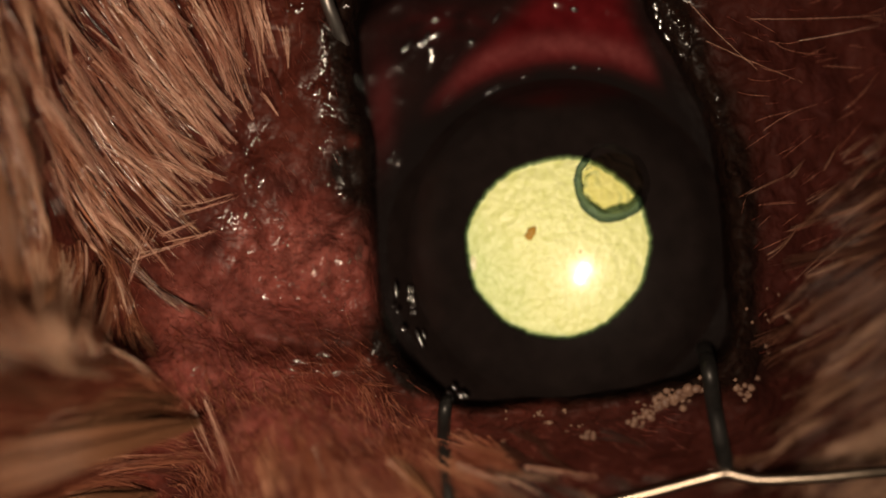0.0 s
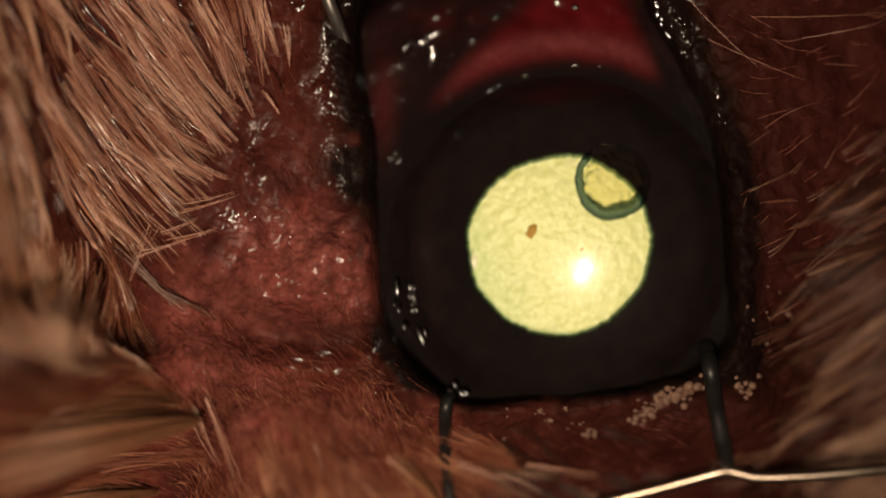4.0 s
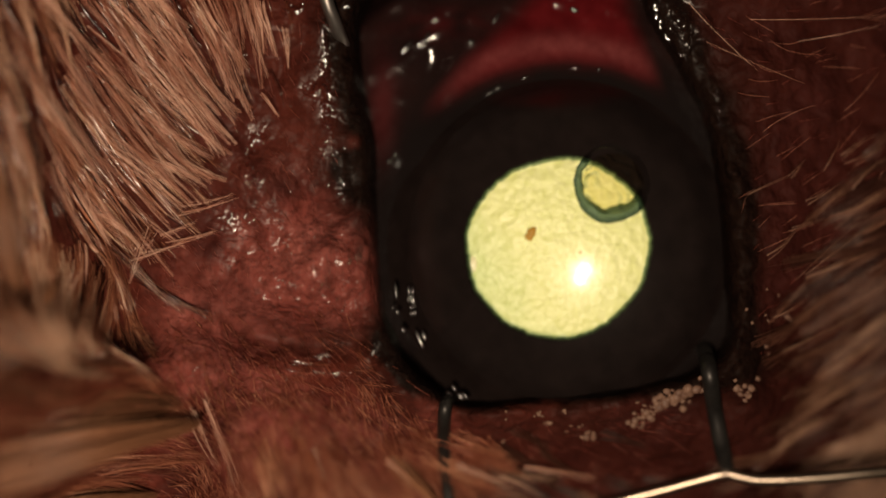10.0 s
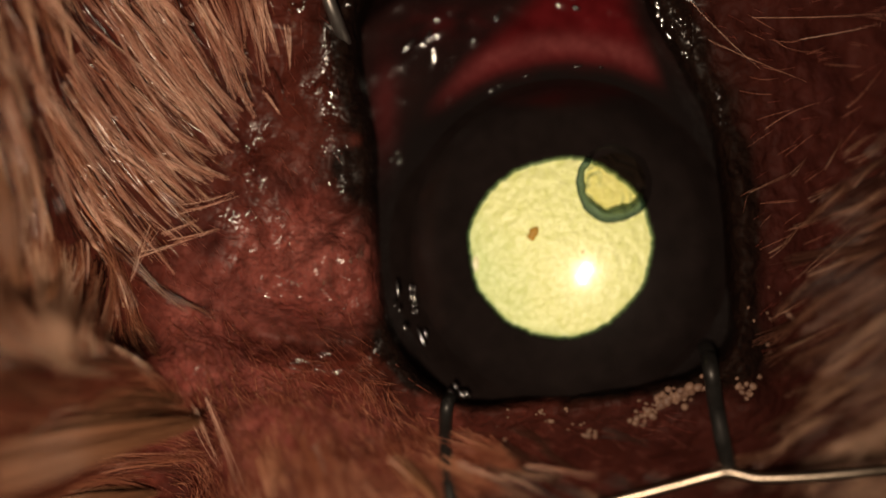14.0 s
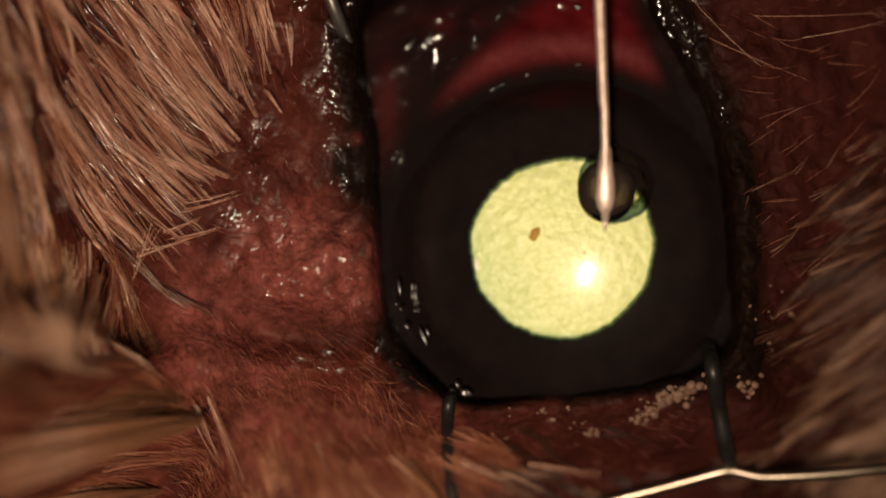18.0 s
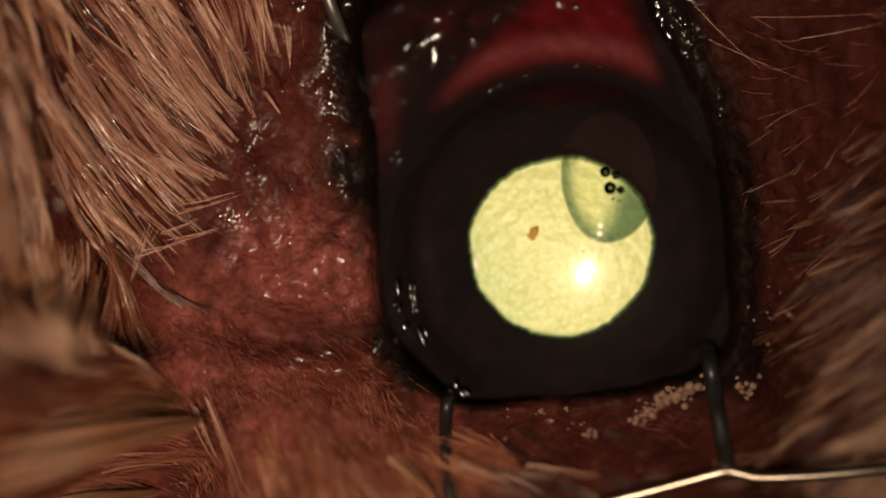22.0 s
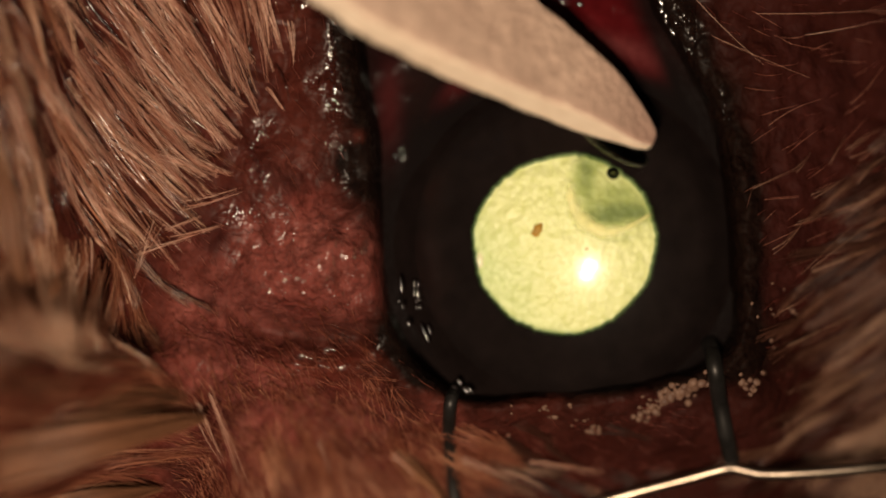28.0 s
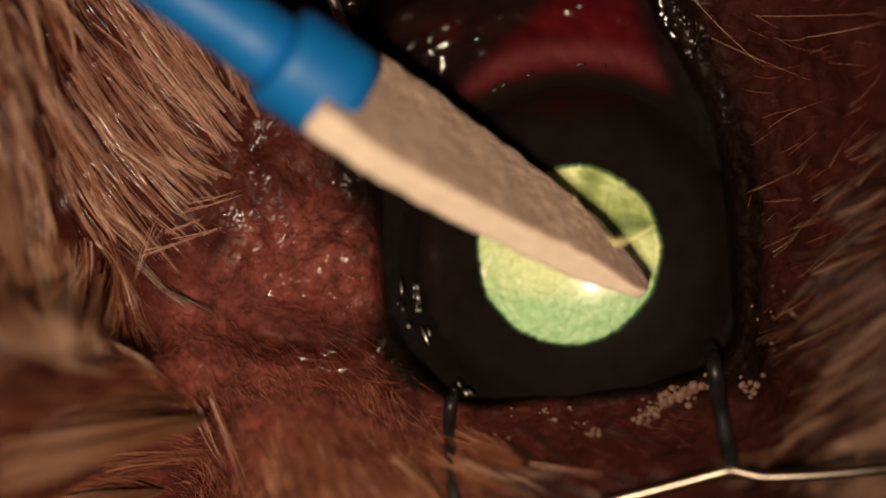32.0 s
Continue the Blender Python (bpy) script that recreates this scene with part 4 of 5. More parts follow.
def build_wet_hairs():
    """Dark wet hairs stuck flat below the inner corner of the eye, and over the brow's edge."""
    rng = np.random.default_rng(41)
    for cx, cy, sx, sy, dx, dy, long_, count in ((560, 645, 70, 16, 1.0, 0.06, 60, 14), (690, 640, 30, 30, 0.8, 0.6, 60, 20), (455, 330, 40, 45, 0.6, 0.8, 40, 14)):
        paths, wid, tones = [], [], []
        for _ in range(count):
            px, py = cx + sx * rng.normal(), cy + sy * rng.normal()
            L, w = long_ * rng.uniform(0.5, 1.2), math.atan2(dy, dx) + rng.normal(0, 0.12)
            bx, by = px + L * math.cos(w), py + L * math.sin(w)
            if inside_rim(bx, by) or inside_rim(px, py) or rim_distance(bx, by) < 20:
                continue
            mx, my = (px + bx) / 2, (py + by) / 2
            A, B, M = (np.array(W(x, y, face_height(x, y) + up) / MM) for x, y, up in ((px, py, 0.02), (bx, by, 0.05), (mx, my, 0.3)))
            paths.append(arc(A, B, M)), wid.append(0.02), tones.append(0.25 * rng.random() + (0.6 if cy > 300 else 0))
        hair_mesh(paths, wid, tones, "wet_hairs", FUR_WET, dog, "dark wet hairs stuck to the skin")


def build_near_locks():
    """Thick locks that stand up from the muzzle, near the lens."""
    rng = np.random.default_rng(23)
    for path, wide, count, tone in (([(-90, 770, 4.2), (60, 742, 4.6), (200, 716, 3.8), (325, 712, 1.4)], 64, 520, 0.1), ([(-90, 850, 5.6), (60, 815, 6.0), (200, 780, 5.6), (355, 748, 3.4)], 38, 800, 0.44), ([(-80, 700, 4), (10, 610, 5.5), (60, 560, 6.0), (105, 498, 5.0)], 22, 360, 0.4),
                              ([(-80, 150, 5), (-10, 330, 6.0), (20, 460, 6), (40, 560, 5.0)], 44, 260, 0.4),
                              ([(690, 800, -2.4), (725, 838, -2.6), (760, 872, -3.0), (800, 925, -3.6)], 13, 130, 0.5),
                              ([(-90, 950, 2.5), (60, 920, 3.0), (180, 890, 2.8), (280, 875, 1.6)], 26, 300, 0.34)):
        q = np.array(spline(path, 12, False))
        paths, tones = [], []
        for k in range(count):
            i0, i1 = int(rng.integers(0, 18)), int(rng.integers(27, 37))
            idx = np.linspace(i0, i1, 8).round().astype(int)
            c = q[idx]
            o = rng.normal(0, 1, 3)
            wd = wide * 0.55 * (1 - 0.85 * (idx / 36.0) ** 1.5)
            paths.append([np.array(W(c[j, 0] + o[0] * wd[j] * 0.5, c[j, 1] + o[1] * wd[j], c[j, 2] + 0.4 * o[2]) / MM) for j in range(8)])
            tones.append(tone + 0.12 * rng.normal())
        hair_mesh(paths, [0.036] * count, tones, "fur_lock", FUR_LOCK, dog, "thick tan lock of muzzle fur")


build_fur()
build_brow()
build_tufts()
build_near_locks()
build_wet_hairs()


# ---- wet beads on the lids ----
def dome(px, py, z, rx, ry, high, turn=0.0):
    """A low rounded bead, millimetres."""
    c, verts = W(px, py, z), []
    for q in range(7):
        w0 = q / 6 * math.pi / 2
        for k in range(12):
            w = math.pi * k / 6
            x, y = rx * math.cos(w0) * math.cos(w), ry * math.cos(w0) * math.sin(w)
            verts.append(c + Vector((x * math.cos(turn) - y * math.sin(turn), x * math.sin(turn) + y * math.cos(turn), high * math.sin(w0) - 0.03)) * MM)
    return verts, grid_faces(7, 12, True)


# beads of tear fluid added where the wet eye glints: plan x, plan y, height, half sizes, turn
TEARS_CORNER = [(702, 513, -0.5, 0.09, 0.42, 0.12), (697, 542, -0.5, 0.1, 0.11, 0), (705, 551, -0.5, 0.1, 0.15, 0.2), (725, 511, -0.9, 0.09, 0.22, 0), (732, 512, -0.9, 0.08, 0.2, 0),
                (725, 526, -0.9, 0.08, 0.25, 0), (732, 528, -0.9, 0.09, 0.3, 0.1), (730, 542, -0.9, 0.1, 0.14, 0), (736, 540, -0.9, 0.08, 0.1, 0), (730, 553, -0.9, 0.11, 0.14, 0)]
TEARS_EDGE = [(736, 552, -0.9, 0.09, 0.16, 0.1), (715, 582, -0.7, 0.14, 0.2, 0.6), (744, 599, -0.9, 0.09, 0.5, 0.4), (752, 592, -0.9, 0.09, 0.26, 0.3), (805, 685, -0.7, 0.12, 0.22, 0.6),
              (797, 698, -0.7, 0.14, 0.24, 0.5), (817, 700, -0.7, 0.15, 0.26, 0.8), (825, 699, -0.7, 0.09, 0.26, 0.7), (1257, 494, -1.0, 0.18, 0.26, 0), (1261, 505, -1.0, 0.1, 0.1, 0)]
TEARS_POCKET = [(722, 82, -1.0, 0.12, 0.42, -0.7), (756, 68, -1.2, 0.1, 0.42, -0.4), (836, 73, -1.4, 0.16, 0.14, 0.3), (691, 284, -0.9, 0.1, 0.14, 0.8),
                (700, 272, -0.9, 0.11, 0.1, 0), (707, 287, -0.9, 0.09, 0.26, -0.8)]
TEARS_LOW = [(915, 669, -1, 0.07, 0.1, 0), (984, 679, -1, 0.12, 0.07, 0), (1001, 680, -1, 0.1, 0.07, 0), (1032, 675, -1, 0.16, 0.1, 0.1), (1060, 670, -1, 0.14, 0.1, 0.2), (1069, 668, -1, 0.12, 0.1, 0.2)]
TEARS_LIMBUS = [(1018, 16, -2.0, 0.2, 0.1, -0.4), (868, 162, -1.0, 0.08, 0.22, -0.9), (884, 153, -1.0, 0.06, 0.2, -0.9), (930, 136, -1.0, 0.2, 0.06, 0.4),
               (1020, 119, -1.0, 0.25, 0.05, 0.1), (1062, 121, -1.0, 0.14, 0.05, 0), (880, 30, -1.2, 0.05, 0.35, -0.6),
               (1066, 248, -0.95, 0.14, 0.12, 0), (1082, 252, -0.95, 0.12, 0.12, 0)]


def build_beads():
    rng = np.random.default_rng(31)
    verts, faces = [], []
    for cx, cy, sx, sy, count, lo, hi in ((1204, 698, 36, 9, 78, 0.1, 0.19), (1146, 728, 9, 8, 7, 0.12, 0.2), (1128, 747, 9, 6, 8, 0.1, 0.17), (1318, 690, 11, 14, 12, 0.09, 0.17), (1048, 768, 9, 7, 8, 0.08, 0.15), (975, 738, 55, 18, 16, 0.05, 0.12), (1370, 560, 22, 50, 12, 0.05, 0.11)):
        for _ in range(count):
            px, py = cx + sx * rng.normal() * 0.8, cy + sy * rng.normal() * 0.8
            py -= 0.32 * (px - cx) if cx == 1204 else 0
            if inside_rim(px, py) or rim_distance(px, py) < 14:
                continue
            r = lo + (hi - lo) * rng.random() ** 2 * 1.3
            v, f = dome(px, py, face_height(px, py) + 0.3 * math.exp(-((rim_distance(px, py) - 34) / 26) ** 2) + 0.08, r, r * rng.uniform(0.6, 1.4), r * 0.6, rng.uniform(0, 3))
            faces += [tuple(q + len(verts) for q in p) for p in f]
            verts += v
    part("secretion_beads", verts, faces, BEAD, dog, "tiny wet beads of dried secretion below the lid")
    for px, py, z, rx, ry, turn in TEARS_CORNER + TEARS_EDGE + TEARS_POCKET + TEARS_LOW + TEARS_LIMBUS:
        v, f = dome(px, py, conj_height(px, py) + 0.08 if z < -0.95 or z == -0.9 and py < 500 else z, rx, ry, 0.03 + 0.22 * min(rx, ry), turn)
        part("glint_bead", v, f, TEAR, dog, "tear bead added to give a lamp glint")


# wet ridges, traced from their glints: path on the plan, count, spread, size
RIDGES_LIDS = [([(572, 52), (575, 100), (583, 150), (588, 205)], 26, 2.0, 0.13), ([(560, 170), (572, 200), (580, 250), (596, 290), (600, 350)], 16, 7, 0.1),
               ([(1160, 8), (1172, 45), (1184, 72), (1206, 128), (1216, 142)], 34, 3, 0.2), ([(1196, 30), (1206, 60), (1212, 110)], 10, 6, 0.12),
               ([(508, 10), (522, 22), (540, 6)], 9, 5, 0.13), ([(612, 12), (640, 6), (668, 14)], 14, 4, 0.13)]
RIDGES_CORNER = [([(1268, 165), (1276, 200), (1282, 240)], 8, 4, 0.1),
               ([(488, 512), (502, 502), (530, 503), (570, 517), (612, 552)], 15, 2, 0.11), ([(468, 524), (480, 530)], 4, 3, 0.13),
               ([(520, 640), (560, 634), (600, 632), (640, 645)], 7, 6, 0.19), ([(505, 655), (535, 656), (610, 660)], 4, 3, 0.19)]


def build_moisture():
    """Clear domes added where the wet skin of the inner corner and the lids glints, to catch the lamps."""
    rng = np.random.default_rng(77)
    spots = []
    for path, count, spread, size in RIDGES_LIDS + RIDGES_CORNER:
        line = np.array(spline(path, 20, False))
        for _ in range(count):
            i = int(rng.integers(0, len(line) - 1))
            d = line[min(i + 3, len(line) - 1)] - line[max(i - 3, 0)]
            spots.append((line[i, 0] + rng.normal(0, spread), line[i, 1] + rng.normal(0, spread), size * rng.uniform(0.7, 1.7) * (1.7 if size == 0.19 else 1), size * rng.uniform(0.5, 1.0) * (0.45 if size == 0.19 else 1), math.atan2(-d[1], d[0]) + rng.normal(0, 0.3)))
    # centre, spread, count, slant and length of the strokes
    for cx, cy, sx, sy, count, slant, long_ in ((453, 322, 13, 8, 34, 0.9, 2.6), (440, 338, 16, 5, 16, 0.5, 2.2), (424, 388, 20, 7, 40, 0.6, 2.4), (398, 398, 9, 5, 14, 0.7, 2.6), (455, 245, 12, 12, 26, 2.3, 1.6),
                                                (436, 286, 14, 14, 22, 2.2, 1.6), (415, 180, 22, 34, 26, 2.2, 1.3), (515, 428, 7, 10, 16, 1.8, 1.8), (548, 158, 10, 9, 18, 2.4, 2.0), (570, 215, 8, 22, 14, 1.9, 1.6),
                                                (604, 330, 8, 18, 18, 1.9, 1.4), (600, 285, 12, 12, 10, 1.2, 1.2), (352, 655, 16, 8, 12, 1.1, 1.6), (470, 470, 30, 40, 20, 1.0, 1.2)):
        for _ in range(count // 3):
            r = rng.uniform(0.06, 0.14)
            spots.append((cx + sx * rng.normal(), cy + sy * rng.normal(), r * rng.uniform(0.8, long_ * 1.2), r * rng.uniform(0.4, 0.8), slant + rng.normal(0, 0.45)))
    for cx, cy, sx, sy, count in ((455, 270, 45, 75, 80), (430, 390, 55, 25, 40), (560, 170, 28, 45, 30), (600, 320, 20, 40, 20), (520, 440, 60, 40, 36)):
        for _ in range(count):
            r = rng.uniform(0.025, 0.06)
            spots.append((cx + sx * rng.normal(), cy + sy * rng.normal(), r * rng.uniform(0.8, 2.0), r, rng.uniform(0, 3)))
    verts, faces = [], []
    for px, py, rx, ry, turn in spots:
        d = rim_distance(px, py)
        if inside_rim(px, py) or d < 12:
            continue
        z = face_height(px, py) + 0.35 * math.exp(-((d - 34) / 26) ** 2) - 2.2 * math.exp(-d / 11)
        v, f = dome(px, py, z + 0.1, rx, ry, 0.035 + 0.09 * min(rx, ry), turn)
        faces += [tuple(q + len(verts) for q in p) for p in f]
        verts += v
    ob = part("moisture", verts, faces, MOIST, dog, "clear domes added for glints on the wet skin")
    ob.visible_shadow = False


build_beads()
build_moisture()


# ---- wire speculum that holds the lids apart ----
def build_speculum():
    spec = tagged(new("eyelid_speculum"), "steel wire eyelid speculum hooked under the dog's lids", "speculum")

    def wire(name, pts, r, mt, label=""):
        pts = [(x, y, face_height(x, y) + 0.3 if z == -9 else max(z, face_height(x, y) + 0.25) if y > 800 else z) for x, y, z in pts]
        path = spline([W(x, y, z) for x, y, z in pts], 10, False)
        v, f = tube(path, [r] * len(path), 16)
        part(name, v, f, mt, spec, label)

    wire("upper_arm", [(562, -70, 1.9), (580, 0, 1.6), (592, 32, 1.3), (604, 64, 0.7), (614, 92, -0.6), (620, 112, -2.4)], 0.29 * MM, STEEL_BRIGHT, "bright bent steel wire")
    wire("lower_arm", [(806, 684, -2.6), (797, 702, -1.4), (789, 722, -9), (787, 780, -9), (791, 850, -9), (806, 940, -9)], 0.3 * MM, STEEL_SHADED)
    wire("lower_arm", [(1246, 612, -2.4), (1252, 630, -0.7), (1258, 665, -9), (1266, 720, -9), (1277, 780, -9), (1290, 838, -9)], 0.38 * MM, STEEL_SHADED)
    wire("crossbar", [(806, 940, -2.9), (940, 930, -2.9), (1085, 889, -2.8), (1180, 864, -2.7), (1262, 842, -2.6), (1288, 837, -2.6), (1312, 842, -2.6), (1350, 848, -2.6), (1450, 844, -2.6), (1568, 833, -2.8), (1700, 822, -3.4)], 0.27 * MM, STEEL, "bright steel crossbar")


build_speculum()


# ---- irrigating cannula with its hanging bead of fluid; its tip is the origin ----
def build_cannula():
    can = tagged(new("irrigating_cannula"), "thin steel irrigating cannula with a flattened tip", "cannula")
    path = [Vector((0, 0.45, 0.12)), Vector((0.02, 1.3, 0.2)), Vector((-0.05, 5.3, 0.7)), Vector((-0.1, 5.7, 0.75)), Vector((-0.9, 22, 4.2)), Vector((-2.6, 60, 20))]
    v, f = tube([p * MM for p in path], [q * MM for q in (0.15, 0.17, 0.185, 0.2, 0.22, 0.25)], 16)
    part("shaft", v, f, CANNULA, can)
    prof = [(-0.02, 0.0), (0.1, 0.3), (0.2, 0.85), (0.34, 1.1), (0.44, 1.5), (0.4, 2.1), (0.3, 2.9), (0.21, 3.7)]
    v, f = tube([Vector((0, y, 0.06 + 0.12 * y)) * MM for _, y in prof], [max(0.01, r) * MM for r, _ in prof], 16, 0.45)
    part("tip", v, f, CANNULA, can, "flattened matt tip")
    return can


cannula = build_cannula()


def build_bead():
    turns = [a * math.pi / 20 for a in range(21)]
    v, f = lathe([(1.28 * math.sin(a) + 1e-4, -1.28 * math.cos(a)) for a in turns], 36)
    ob = part("fluid_bead", [Vector((p.x, p.y * 1.08, p.z * 0.8)) for p in v], f, DARK_BEAD, attrs={"tint_at": [math.sin(a) for a in turns for k in range(36)]})
    ob.visible_shadow = False
    return tagged(ob, "round dark-edged bead of fluid on the cannula's tip", "fluid drop")


bead = build_bead()


# ---- the pool of fluid on the cornea, a dome with bubbles, and the thin film under it ----
POOL = (1080, 343)


def tilt_to_cornea(px, py):
    p = W(px, py, 0)
    p.z = dome_height(p) * MM
    c = W(DOME_X, DOME_Y, 0)
    c.z = DOME_Z * MM
    return p, (p - c).normalized()


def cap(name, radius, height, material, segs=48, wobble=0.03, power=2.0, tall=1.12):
    rings, tint_at, prof, thick = 22, [], [], []
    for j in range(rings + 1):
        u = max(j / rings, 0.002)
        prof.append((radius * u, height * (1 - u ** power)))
        tint_at += [u] * segs
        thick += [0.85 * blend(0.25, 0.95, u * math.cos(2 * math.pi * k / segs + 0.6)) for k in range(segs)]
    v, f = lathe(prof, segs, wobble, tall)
    ob = part(name, v, f, material, attrs={"tint_at": tint_at, "thick": thick})
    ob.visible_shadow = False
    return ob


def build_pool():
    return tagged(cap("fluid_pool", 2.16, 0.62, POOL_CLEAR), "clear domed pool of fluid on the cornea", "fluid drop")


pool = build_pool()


def patch_on_cornea(name, cx, cy, radius, lift, material, squash=1.0, parent=None, label=""):
    """A thin round layer that follows the cornea."""
    segs, verts, tint_at, thick = 64, [], [], []
    for j in range(23):
        u = max(j / 22, 0.005)
        for k in range(segs):
            w = 2 * math.pi * k / segs
            r = radius * u * (1 + 0.035 * noise.noise((math.cos(w), math.sin(w), cx)))
            p = W(cx + r * math.cos(w), cy - r * math.sin(w) * squash, 0)
            p.z = (dome_height(p) + lift * (1 + 0.8 * (1 - u ** 4))) * MM
            verts.append(p)
            over = blend(163, 174, math.hypot(cx + r * math.cos(w) - 992, cy - r * math.sin(w) * squash - 438))
            tint_at.append(max(u, over))
            # side and edge shading of the fluid, put into the tint
            thick.append((1 - over) * 0.95 * blend(0.02, 0.55, u * math.cos(w + 0.4)) + 0.75 * (1 - over) * blend(0.55, 0.96, u) ** 1.5 * blend(-0.1, 0.7, -math.cos(w - 0.25)))
    ob = part(name, verts, grid_faces(23, segs, True), material, parent, label, attrs={"tint_at": tint_at, "thick": thick})
    ob.visible_shadow = False
    return ob


film_layer = tagged(patch_on_cornea("fluid_film", 1075, 314, 84, 0.09, FILM, 1.37), "thin clear film of fluid spread on the cornea", "fluid film")
# added layer: early edge shading of the fluid, put into a tint
edge_tint = patch_on_cornea("fluid_edge_tint", 1075, 314, 83, 0.07, EDGE_TINT, 1.37, eye, "teal tinted layer for the fluid's darkened edges")
pit_shade = patch_on_cornea("pit_shade", 1082, 345, 105, 0.04, STAIN, 0.92, eye, "soft teal patch, the pit's shading put into a tint")
# the pit's shading put into the tint: darkest along the foot of its wall, with a shadow line outside the ridge
PIT_SHADES = ((1024, 318, 15, 40, 0.65), (1060, 388, 38, 17, 0.95), (1116, 383, 30, 16, 0.75), (1080, 354, 58, 38, 0.55), (1042, 294, 34, 18, 0.4), (1006, 336, 10, 40, 0.15),
          (990, 396, 9, 14, 0.3), (1016, 421, 14, 9, 0.35), (1056, 433, 22, 7, 0.35), (1094, 425, 18, 7, 0.25))


def shade_pit(ob):
    c = W(1082, 345, 0)
    field = ob.data.attributes["tint_at"].data
    for k, v in enumerate(ob.data.vertices):
        px, py = 1082 + (v.co.x - c.x) / MM / S, 345 - (v.co.y - c.y) / MM / S
        dark = sum(q * bell(px, py, cx, cy, sx, sy) for cx, cy, sx, sy, q in PIT_SHADES) * (1 + 0.25 * noise.noise((px * 0.08, py * 0.08, 2)))
        out = blend(158, 174, math.hypot(px - 992, py - 438))
        edge = blend(1.0, 0.88, math.hypot(px - 1082, (py - 345) / 0.92) / 105)
        field[k].value = 1 - min(1, dark) * (1 - out) * edge


shade_pit(pit_shade)


def build_ridge():
    """The pale swollen wall on the lower side of the pit."""
    line = spline([(996, 330, 4), (997, 356, 10), (1006, 380, 14), (1028, 403, 15), (1058, 415, 13), (1088, 411, 9), (1115, 398, 6), (1141, 382, 3)], 10, False)
    verts, tint_at, cols = [], [], 9
    for i, (px, py, wide) in enumerate(line):
        a, b = line[max(i - 1, 0)], line[min(i + 1, len(line) - 1)]
        dx, dy = b[0] - a[0], b[1] - a[1]
        k = 1 / math.hypot(dx, dy)
        wide *= 1 + 0.5 * noise.noise((px * 0.07, py * 0.07, 4))
        for j in range(cols):
            v = 2 * j / (cols - 1) - 1
            p = W(px - dy * k * v * wide, py + dx * k * v * wide, 0)
            p.z = (dome_height(p) + 0.07 + 0.14 * (1 - v * v)) * MM
            verts.append(p)
            tint_at.append(0.72 * (1 - abs(v) ** 1.5) * blend(0, 6, i) * blend(len(line), len(line) - 5, i) * (0.75 + 0.5 * noise.noise((px * 0.06, py * 0.06, 7))))
    ob = part("pit_ridge", verts, grid_faces(len(line), cols, False), RIDGE, eye, "pale swollen wall of the pit", attrs={"tint_at": tint_at})
    ob.visible_shadow = False
    return ob


pit_ridge = build_ridge()


def build_bubbles():
    out = []
    for bx, by, r in ((1068, 311, 10), (1086, 316, 8.5), (1076, 336, 11.5), (1094, 342, 7), (1081, 358, 2.5), (1092, 360, 2.5)):
        p, up = tilt_to_cornea(bx, by)
        v, f = lathe([(r * S * math.sin(q * math.pi / 12) + 1e-5, -r * S * math.cos(q * math.pi / 12)) for q in range(13)], 20)
        tint_at = [math.sin(q * math.pi / 12) for q in range(13) for k in range(20)]
        ob = part("air_bubble", [x + p + up * 0.3 * MM for x in v], f, BUBBLE, eye, "tiny round air bubble", attrs={"tint_at": tint_at})
        ob.visible_shadow = False
        out.append(ob)
    return out


bubbles = build_bubbles()


def build_film_glints():
    """Two small beads added on the film's lower edge in place of the lamps' reflections there."""
    out = []
    for bx, by, r in ((1062, 383, 12), (1061, 397, 12.5)):
        p, up = tilt_to_cornea(bx, by)
        v, f = lathe([(max(r * S * q / 8, 1e-4), 0.038 * (1 - (q / 8) ** 2)) for q in range(9)], 20)
        turn = up.to_track_quat("Z", "Y").to_matrix()
        ob = part("fluid_bead", [turn @ x + p + up * 0.27 * MM for x in v], f, FILM_GLINT, film_layer, "small bead added for a lamp glint in the film", attrs={"tint_at": [q / 8 for q in range(9) for k in range(20)]})
        ob.visible_shadow = False
        out.append(ob)
    return out


film_glints = build_film_glints()
for ob in (pit_rim, pit_floor):
    ob.visible_shadow = False


